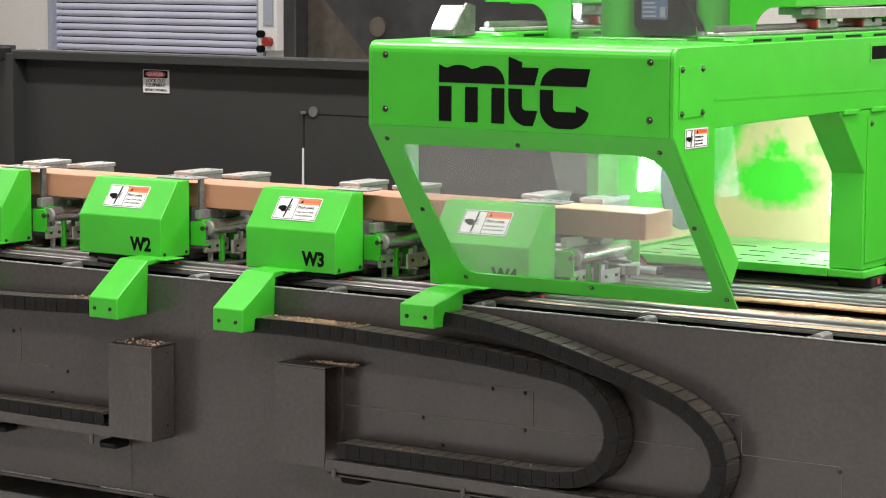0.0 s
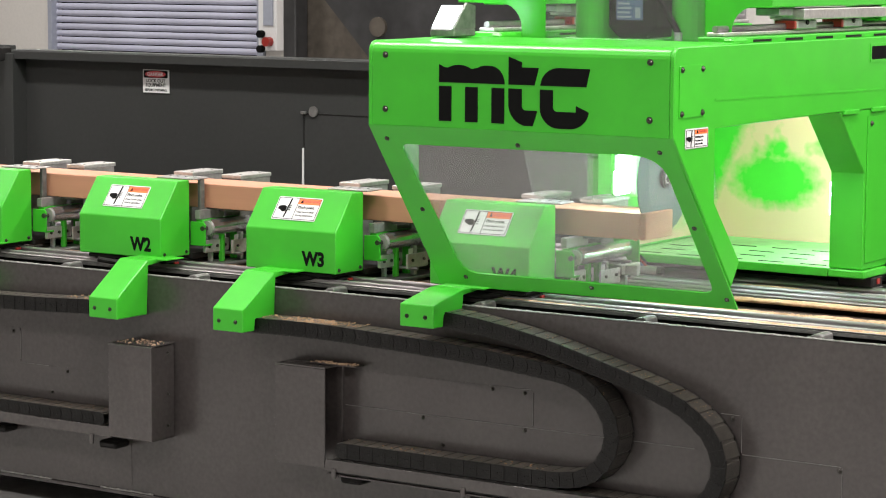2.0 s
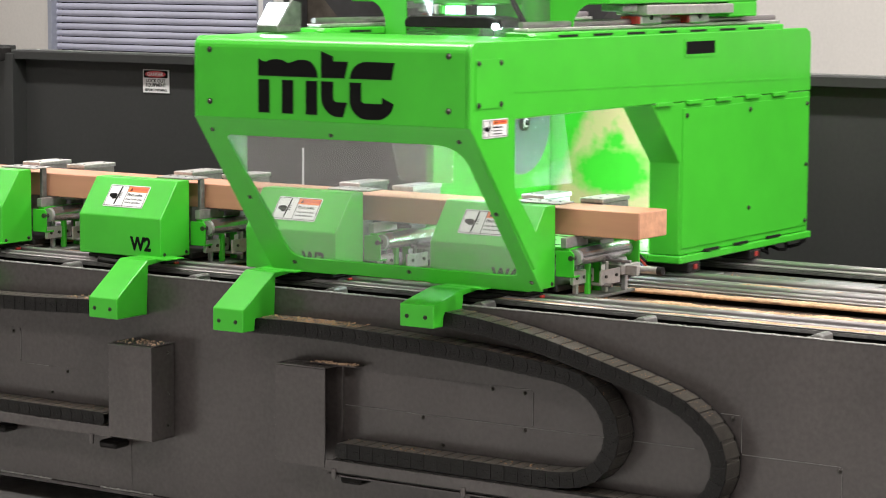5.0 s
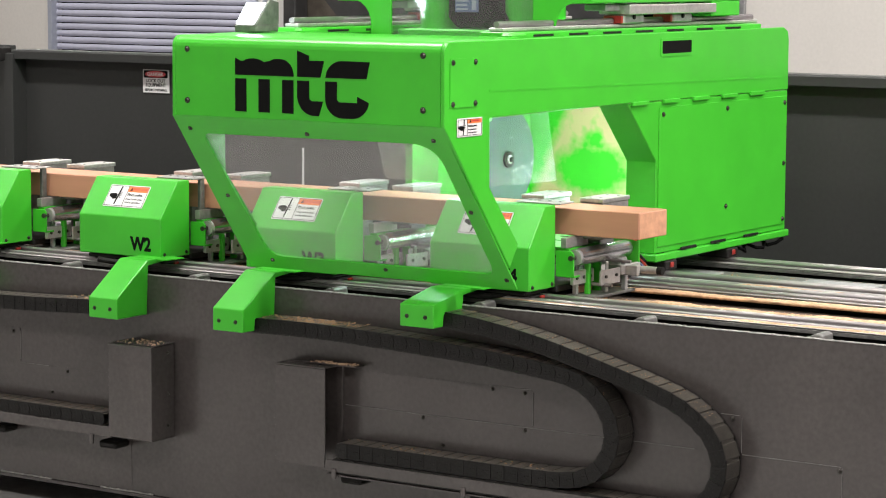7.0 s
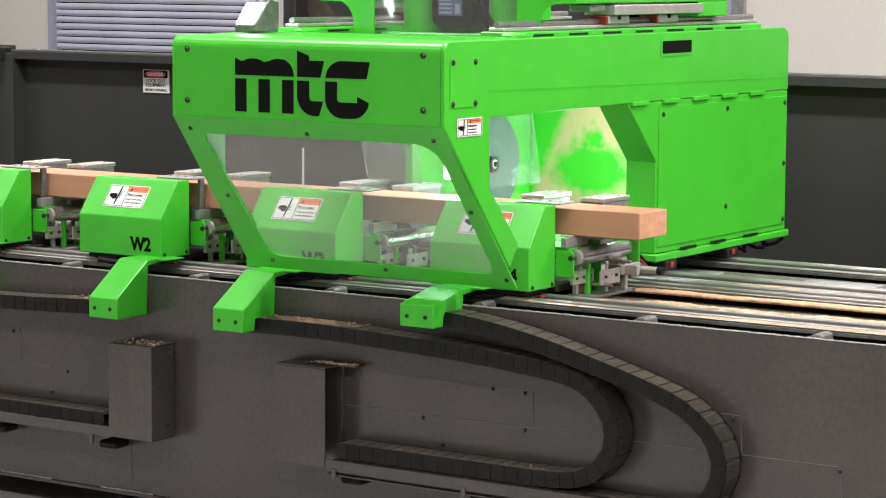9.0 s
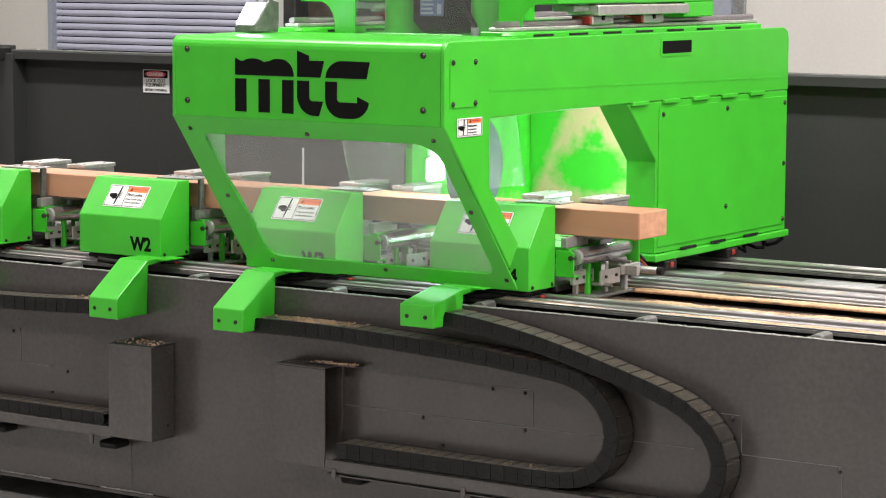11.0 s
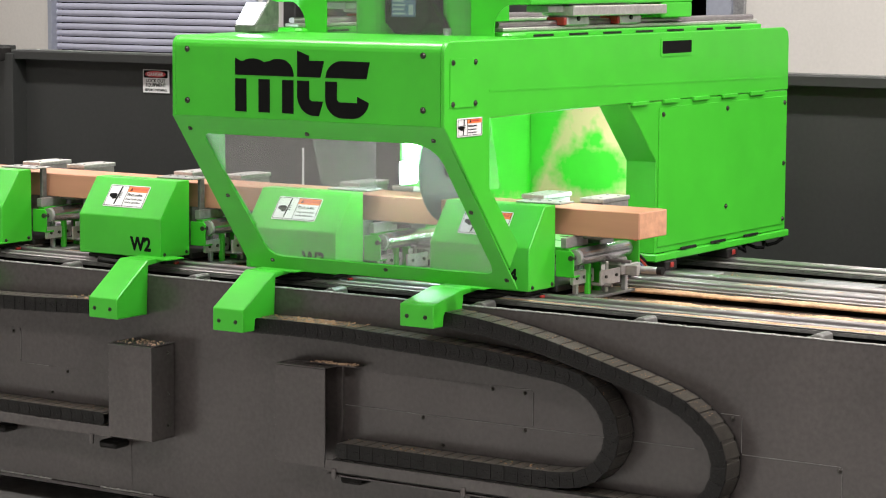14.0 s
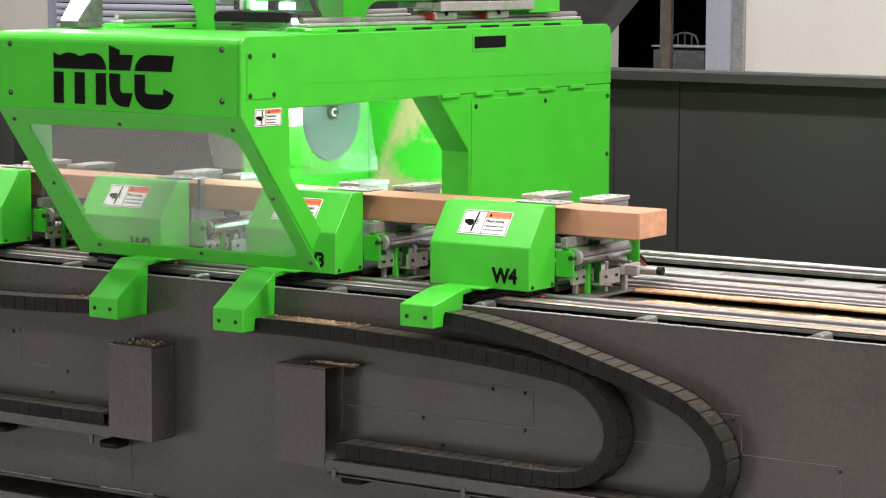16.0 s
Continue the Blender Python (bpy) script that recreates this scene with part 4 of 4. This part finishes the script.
for v in (-0.369,):
    for x in (-1.425, -0.417):
        rivet(SL @ Vector((x, v, 0.0)), SL.to_3x3() @ Vector((0, 0, 1)), gan, 0.0085)
for x in (-1.416, -0.454):
    for z in (1.439, 1.612):
        rivet((x, -0.603, z), (0, -1, 0), header, 0.0105)

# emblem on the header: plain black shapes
def emblem(points, name="emblem_shape"):
    return part(name, prism(points, -0.6055, -0.6025, "y"), INK, header)


EX, EZ = -1.209, 1.409


def curl(cx, cz, rx, rz, a0, a1, n=8):
    """Part of an oval, as points on the header."""
    return [(EX + cx + rx * math.cos(radians(a0 + (a1 - a0) * i / n)), EZ + cz + rz * math.sin(radians(a0 + (a1 - a0) * i / n))) for i in range(n + 1)]


def spots(*pts):
    return [(EX + x, EZ + z) for x, z in pts]


# first shape: a bar with three uprights
emblem(spots((0, 0.122), (0, 0.178), (0.018, 0.170)) + curl(0.075, 0.150, 0.055, 0.028, 140, 40, 6) + spots((0.122, 0.166),) + curl(0.172, 0.140, 0.045, 0.038, 125, 90, 4) + curl(0.190, 0.122, 0.053, 0.056, 90, 0))
for dx in (0.0, 0.098, 0.196):
    emblem(spots((dx, 0), (dx + 0.046, 0), (dx + 0.046, 0.110), (dx, 0.110)))
# second shape: a stem that curls, with a flag
emblem(spots((0.258, 0.122), (0.258, 0.208), (0.306, 0.192), (0.306, 0.176), (0.366, 0.176), (0.352, 0.122)))
emblem(spots((0.258, 0.110),) + curl(0.326, 0.062, 0.068, 0.066, 180, 270) + spots((0.346, -0.004), (0.362, 0.044)) + curl(0.320, 0.056, 0.014, 0.012, 270, 180, 4) + spots((0.306, 0.110),))
# third shape: an open curl
emblem(spots((0.372, 0.122),) + curl(0.440, 0.122, 0.066, 0.056, 175, 90) + spots((0.548, 0.177), (0.536, 0.122)))
emblem(spots((0.372, 0.110),) + curl(0.440, 0.054, 0.068, 0.062, 180, 270) + curl(0.478, 0.054, 0.068, 0.062, 270, 352) + spots((0.500, 0.064), (0.500, 0.044)) + curl(0.432, 0.056, 0.014, 0.012, 270, 180, 4) + spots((0.418, 0.110),))


def side_frame(x0, x1):
    """Front leg and beam of one side, as one folded sheet."""
    prof = [(-0.6035, 1.387)] + [(y - 0.0005, z + 0.0005) for y, z in head] + [(1.84, 1.660), (1.875, 1.645), (1.885, 1.61), (1.885, 1.412), (0.582, 1.412), (-0.335, 1.404), (-0.333, 1.178), (-0.152, 0.976), (-0.205, 0.900)]
    ob = part("side_frame", prism(prof, x0, x1, "x", 0.003, 1), GREEN, gan)
    return ob


sf = side_frame(XR - 0.016, XR)
side_frame(XL, XL + 0.016)
for x0, x1 in ((XR - 0.14, XR - 0.017), (XL + 0.017, XL + 0.14)):
    part("beam_box", box(x0, x1, -0.32, 1.86, 1.43, 1.652, 0.004), GREEN, gan)
part("fold_line", prism([(-0.34, 1.490), (-0.34, 1.497), (1.87, 1.466), (1.87, 1.459)], XR - 0.001, XR + 0.0012, "x"), GREEN, sf)
# small plate with four bolts, behind the header corner
part("bolt_plate", prism(rounded(-0.575, -0.413, 1.447, 1.603, 0.006, 3), XR, XR + 0.003, "x"), GREEN, sf)
for y in (-0.560, -0.429):
    for z in (1.458, 1.590):
        rivet((XR + 0.003, y, z), (1, 0, 0), sf, 0.0095)
picture_label(sf, Matrix.Translation((XR + 0.0012, -0.460, 1.382)) @ SIDE, 0.148, 0.060, (("Rotating parts.", 0.02, 0.15, 0.0002), ("Keep hands clear", -0.16, 0.12, 0.0), ("during operation.", -0.32, 0.12, 0.0)), hand=False)
# slot drawn as a black patch, its inner dark put in the colour
part("vent_slot", prism(rounded(0.823, 1.055, 1.580, 1.630, 0.004, 2), XR, XR + 0.0012, "x"), INK, sf)
slot_rim = holed(rounded(0.815, 1.063, 1.572, 1.638, 0.006, 2), list(reversed(rounded(0.825, 1.053, 1.582, 1.628, 0.004, 2))), XR + 0.0002, XR + 0.0026, "x")
part("slot_rim", slot_rim, GREEN, sf)

# rear housings with their chamfered shoulders
def housing(x0, x1, xo):
    prof = [(0.580, 1.410), (0.798, 1.190), (0.798, 0.852), (1.885, 0.852), (1.885, 1.410)]
    hb = part("rear_housing", prism(prof, x0, x1, "x", 0.003, 1), GREEN, gan)
    s = 1 if xo > x0 else -1
    d0, d1 = (xo, xo + 0.004) if s > 0 else (xo - 0.004, xo)
    door_ = part("access_door", box(d0, d1, 0.812, 1.872, 0.875, 1.388, 0.0015), GREEN, hb)
    for y, z in ((0.840, 1.361), (1.352, 1.361), (1.864 - 0.012, 1.361), (1.352, 0.985), (1.852, 1.119), (1.852, 0.895)):
        rivet((d1 if s > 0 else d0, y, z), (s, 0, 0), door_, 0.010)
    for i in range(6):
        y = 0.60 + 0.235 * i
        if y > 1.7:
            break
        part("hinge_tab", box(*(sorted((xo + s * 0.0, xo + s * 0.012))), y, y + 0.12, 1.401, 1.416, 0.002), GREEN, hb)
    part("bottom_flange", box(min(xo, x0) - 0.0, max(xo, x1) + 0.012, 0.79, 1.90, 0.822, 0.850, 0.004), GREEN, hb)
    # slots as near-black strips on the flange, their shade in the colour
    for y in (0.98, 1.22, 1.5):
        part("flange_slot", box(*(sorted((xo + s * 0.008, xo + s * 0.014))), y, y + 0.12, 0.852, 0.862, 0.001), VOID, hb)
    for y in (0.90, 1.40):
        part("bearing_block", box(x0 + 0.01, x1 + 0.015, y - 0.045, y + 0.045, 0.785, 0.820, 0.004), VOID, hb)
        part("wiper", box(x1 + 0.015, x1 + 0.021, y - 0.012, y + 0.012, 0.795, 0.815, 0.003), RED, hb)
    return hb


housing(XR - 0.128, XR - 0.002, XR - 0.002)
housing(XL + 0.002, XL + 0.128, XL + 0.002)
coil = [(XR - 0.03 + 0.02 * math.sin(k * 1.3), 1.50 + 0.035 * k, 0.80 + 0.012 * math.cos(k * 1.7)) for k in range(12)]
part("trailing_cable", bent(coil, 0.007, n=6), INK, gan)
# deck with slots and the dusty back sheet
IX0, IX1 = XL + 0.13, XR - 0.13
deck = part("deck", box(IX0, IX1, 0.80, 1.52, 0.838, 0.850, 0.001), DECK, gan)
part("deck_lip", box(XL + 0.13, XR - 0.13, 0.788, 0.800, 0.822, 0.852, 0.002), GREEN, gan)
# deck slots are thin near-black strips; the shade inside is painted
for i in range(6):
    for j in range(4):
        x = -1.30 + 0.165 * i + 0.03 * (j % 2)
        y = 0.86 + 0.13 * j
        part("deck_slot", box(x, x + 0.10, y, y + 0.010, 0.850, 0.8515, 0.0003), VOID, deck)
part("back_sheet", box(IX0, IX1, 1.52, 1.53, 0.838, 1.64, 0.001), DUSTGREEN, gan, "green back sheet coated with sawdust")
part("inner_sheet", box(IX0 - 0.003, IX0, 0.66, 1.5, 0.86, 1.60, 0.0005), DUSTGREEN, gan)
# work light by the right-hand housing
part("work_light", box(XR - 0.20, XR - 0.134, 0.95, 1.35, 1.02, 1.14, 0.004), LED, gan, "lit white work light")
# rails on top of the beams
for x in (-0.50, -1.355):
    sup = part("rail_bed", box(x - 0.05, x + 0.085, -0.12, 1.72, 1.653, 1.676, 0.003), GREEN, gan)
    part("top_rail", box(x - 0.030, x + 0.030, -0.10, 1.80, 1.677, 1.690, 0.003), ALU, sup)
    part("rail_shaft", tube((x, -0.10, 1.700), (x, 1.80, 1.700), 0.011, n=14), STEEL, sup)
    # near-black strips paint the shaded slots along the rail bed
    for i in range(7):
        y = 0.0 + 0.235 * i
        part("tab_slot", box(x + 0.085, x + 0.0865, y, y + 0.13, 1.660, 1.668, 0.0003), VOID, sup)
    part("rail_cheek", box(x + 0.060, x + 0.100, -0.17, -0.06, 1.650, 1.675, 0.008), GREEN, sup)
lampb = part("head_lamp", box(-1.430, -1.333, -0.33, -0.20, 1.664, 1.690, 0.004), DARKZ, gan, "lit lamp in an aluminium holder")
part("lamp_cheek", prism([(-0.33, 1.69), (-0.20, 1.69), (-0.20, 1.765), (-0.25, 1.775)], -1.345, -1.335, "x"), DARKZ, lampb)
part("lamp_glass", prism([(-0.325, 1.692), (-0.315, 1.692), (-0.255, 1.765), (-0.265, 1.765)], -1.425, -1.35, "x"), SOFTLED, lampb)

# ---------------------------------------------------------------- saw carriage, in the space of the blade's hub (y)
car = thing("saw_carriage", "green saw carriage with arched front plate and dust hoses", "saw carriage")
AY = -0.46
PLACED[0] = Matrix.Translation((EYE[0] * (1 - SZ), 0, EYE[2] * (1 - SZ))) @ Matrix.Diagonal((SZ, SZ, SZ, 1))
CXM = -0.875


def arch_plate():
    """A front plate: two legs and two outreaching arms with round inner corners."""
    z0, z1, arm = 1.62, 2.2, 1.772
    r = 0.085
    pts = [(CXM - 0.39 + 0.0, z0), (CXM - 0.39, arm - r)]
    pts += [(CXM - 0.39 - r + r * math.cos(radians(a)), arm - r + r * math.sin(radians(a))) for a in range(15, 91, 15)]
    pts += [(-1.52, arm), (-1.52, z1), (-0.34, z1), (-0.34, arm)]
    pts += [(CXM + 0.39 + r - r * math.cos(radians(a)), arm - r + r * math.sin(radians(a))) for a in range(90, -1, -15)]
    pts += [(CXM + 0.39, z0), (CXM + 0.30, z0), (CXM + 0.30, 2.05), (CXM - 0.30, 2.05), (CXM - 0.30, z0)]
    return prism(pts, AY - 0.006, AY, "y")


part("front_plate", arch_plate(), GREEN, car)
part("clear_shield", box(CXM - 0.295, CXM + 0.295, AY - 0.003, AY + 0.002, 1.60, 2.1, 0.0005), CLEAR, car)
for x in (-0.50, -1.355):
    part("side_beam", box(x - 0.07, x - 0.02 + 0.08, AY + 0.001, 0.86, 1.766, 1.86, 0.004), GREEN, car)
    part("carriage_plate", box(x - 0.06, x + 0.07, -0.035, 0.64, 1.724, 1.760, 0.003), ALU, car)
    part("cable_plate", box(x - 0.06, x + 0.03, -0.14, -0.036, 1.737, 1.762, 0.003), ZINC, car)
    for y in (-0.034, 0.34):
        blk = part("bearing_block", box(x - 0.04, x + 0.045, y, y + 0.15, 1.690, 1.723, 0.005), ZINC, car)
        part("wiper", box(x - 0.035, x + 0.042, y - 0.014, y, 1.692, 1.720, 0.003), RED, blk)
        part("bolt", tube((x + 0.045, y + 0.07, 1.715), (x + 0.050, y + 0.07, 1.715), 0.009, n=10), VOID, blk)
part("rear_post", box(-0.58, -0.44, 0.62, 0.855, 1.765 - 0.055, 1.766, 0.004), GREEN, car)
part("cable_clip", box(-0.47, -0.45, 0.857, 0.875, 1.72, 1.76, 0.003), INK, car)
for x, rad in ((-1.03, 0.080), (-0.66, 0.087)):
    part("dust_hose", tube((x, AY + 0.11, 1.655), (x, AY + 0.11, 2.2), rad, n=28), GREEN, car, smooth=False)
pipes = [(-0.765 + 0.016 * k, AY + 0.02, 1.81 - 0.026 * k) for k in range(6)]
part("hydraulic_line", bent(pipes, 0.010, n=8), INK, car)
part("line_fitting", tube((-0.685, AY + 0.02, 1.64), (-0.686, AY + 0.02, 1.685), 0.014, n=10), ZINC, car)
# clear flap and lamp that travel with the saw
part("clear_flap", prism([(-1.40, 1.45), (-1.08, 1.45), (-1.08, 1.107), (-1.295, 1.107), (-1.313, 1.113), (-1.322, 1.127)], -0.300, -0.296, "y"), HAZY, car, "scuffed clear vinyl flap")
part("lamp_back", box(-1.150, -1.03, -0.05, -0.042, 1.10, 1.44, 0.002), GREEN, car)
# unseen lamp, inferred from the bright lumber top below it
part("under_lamp", box(-1.30, -0.88, -0.26, -0.08, 1.436, 1.451, 0.003), SOFTLED, car, "lit lamp under the saw hanger")
# unseen lamp, added by where the housing front turns bright
part("rear_lamp", box(-0.615, -0.525, 0.055, 0.145, 1.432, 1.447, 0.003), SOFTLED, car, "lit white lamp under the beam")
part("lamp_bracket", box(-0.60, -0.54, 0.08, 0.12, 1.448, 1.766, 0.003), ZINC, car)
part("hanger", box(-1.38, -0.90, -0.30, -0.04, 1.452, 1.60, 0.004), GREEN, car)

# ---------------------------------------------------------------- saw unit, in the space of the blade's hub
saw = thing("saw_unit", "black motor with a large spinning steel saw blade", "saw")
PLACED[0] = None
# clear side guard that travels with the saw
part("clear_guard", prism([(-0.40, 1.44), (-0.010, 1.44), (0.075, 1.128), (-0.40, 1.140)], -0.622, -0.618, "x"), FLAP, car, "clear plastic side guard")
BX = -0.784
R = 0.187
teeth = []
for i in range(60):
    a = 2 * math.pi * i / 60
    teeth.append((R * math.cos(a), R * math.sin(a)))
    teeth.append(((R - 0.006) * math.cos(a + 0.02), (R - 0.006) * math.sin(a + 0.02)))
blade = part("blade", prism(teeth, -0.0018, 0.0018, "x"), BLADE, saw, "round steel saw blade")
part("flange", tube((0.002, 0, 0), (0.012, 0, 0), 0.030, n=28), INK, blade)
part("hub_ring", tube((0.012, 0, 0), (0.016, 0, 0), 0.016, n=24), WHITE, blade)
part("arbor_nut", tube((0.016, 0, 0), (0.024, 0, 0), 0.010, n=6), INK, blade)
part("motor", prism([(-0.767, 0.515), (-0.767, 0.72), (-0.590, 0.72), (-0.590, 0.515), (-0.630, 0.478), (-0.727, 0.478)], -0.42, -0.25, "y", 0.008, 2), INK, saw)
part("rating_plate", box(-0.735, -0.640, -0.4225, -0.4205, 0.535, 0.60, 0.0005), BLUEGREY, saw)
for k in range(4):
    part("print_bar", box(-0.73, -0.680 - 0.006 * (k % 2), -0.4237, -0.423, 0.542 + 0.014 * k, 0.548 + 0.014 * k, 0.0002), JAMB, saw)
part("print_patch", box(-0.666, -0.648, -0.4237, -0.423, 0.542, 0.575, 0.0002), JAMB, saw)
part("motor_base", box(-0.94, -0.60, -0.245, 0.10, 0.50, 0.60, 0.006), GREEN, saw)
part("arbor_housing", box(BX - 0.15, BX - 0.03, 0.0, 0.10, -0.06, 0.50, 0.012), GREEN, saw)
lamp_body = part("lamp_panel", box(BX - 0.120, BX - 0.098, -0.135, -0.020, -0.052, 0.030, 0.008), SOFTLED, saw, "lit white lamp panel")
part("lamp_head", box(BX - 0.120, BX - 0.098, -0.105, -0.020, 0.034, 0.16, 0.008), SOFTLED, lamp_body)
part("lamp_bracket", box(BX - 0.145, BX - 0.121, -0.08, -0.001, -0.04, 0.50, 0.003), ZINC, saw)
part("arbor", tube((BX - 0.04, 0, 0), (BX - 0.002, 0, 0), 0.022, n=20), ZINC, saw)
# casing under the motor, seen when the saw is lifted
part("casing", box(-0.97, -0.56, -0.43, -0.246, 0.424, 0.476, 0.006), GREEN, saw)
part("brush_guard", prism([(-0.99, 0.345), (-0.60, 0.345), (-0.60, 0.374), (-0.66, 0.384), (-0.965, 0.384), (-0.99, 0.370)], -0.45, -0.30, "y", 0.004, 1), VOID, saw)
# bright openings under the casing, drawn as glowing boxes
for x0, x1 in ((-0.835, -0.755), (-0.705, -0.650)):
    part("status_lamp", box(x0, x1, -0.43, -0.40, 0.390, 0.418, 0.003), LED_WINDOW, saw, "white-glowing window under the motor casing")
for x0, x1, mat in ((-0.905, -0.880, INK), (-0.750, -0.715, INK), (-0.878, -0.862, WHITE), (-0.858, -0.842, GREEN)):
    part("connector", box(x0, x1, -0.44, -0.40, 0.388, 0.422, 0.004), mat, saw)
for x in (-0.89, -0.73):
    part("latch", box(x, x + 0.014, -0.437, -0.4305, 0.434, 0.440, 0.001), INK, saw)
part("spot_lamp", tube((-0.615, -0.46, 0.350), (-0.615, -0.44, 0.352), 0.011, n=14), LED, saw, "small lit spot lamp")


# ---------------------------------------------------------------- what moves
def ease(t, t0, t1, a, b):
    """From a to b between two moments, gently at both ends."""
    k = min(max((t - t0) / (t1 - t0), 0.0), 1.0)
    return a + (b - a) * k * k * (3 - 2 * k)


def ramp(t, t0, t1, a, b):
    k = min(max((t - t0) / (t1 - t0), 0.0), 1.0)
    return a + (b - a) * k


PITCH = 0.786


def gantry_x(t):
    return ease(t, 4.27, 5.2, PITCH, 0.0) if t < 10 else ease(t, 15.13, 16.04, 0.0, -PITCH)


def hub_y(t):
    if t < 4.2:
        return ramp(t, 0.0, 3.35, 0.324, 0.050)
    if t < 6.3:
        return ease(t, 4.27, 5.2, 0.050, 0.43)
    if t < 15.0:
        return ramp(t, 7.15, 14.5, 0.43, 0.020)
    return ease(t, 15.2, 16.04, 0.020, 0.43)


def hub_z(t):
    if t < 4.8:
        return ease(t, 3.65, 4.15, 1.193, 1.345)
    if t < 10:
        return ramp(t, 4.95, 7.15, 1.345, 1.193)
    return ease(t, 14.5, 14.95, 1.193, 1.345)


def motions():
    times = [i / 10 for i in range(161)]
    walk(gan, [(t, pose(gantry_x(t), 0, 0)) for t in times])
    walk(car, [(t, pose(gantry_x(t), hub_y(t), 0)) for t in times])
    walk(saw, [(t, pose(gantry_x(t), hub_y(t), hub_z(t))) for t in times])
    walk(blade, [(t, pose(BX, 0, 0, 83.0 * i)) for i, t in enumerate(times)])
    # the waste slice drops into the bed once the saw has lifted
    walk(trim, [(0, pose(0, 0, 0)), (3.6, pose(0, 0, 0)), (3.72, pose(-0.01, 0, -0.07, 0, -8, 0)), (3.95, pose(-0.16, 0.04, -0.262, 0, -6, 0)), (16, pose(-0.16, 0.04, -0.262, 0, -6, 0))])


motions()
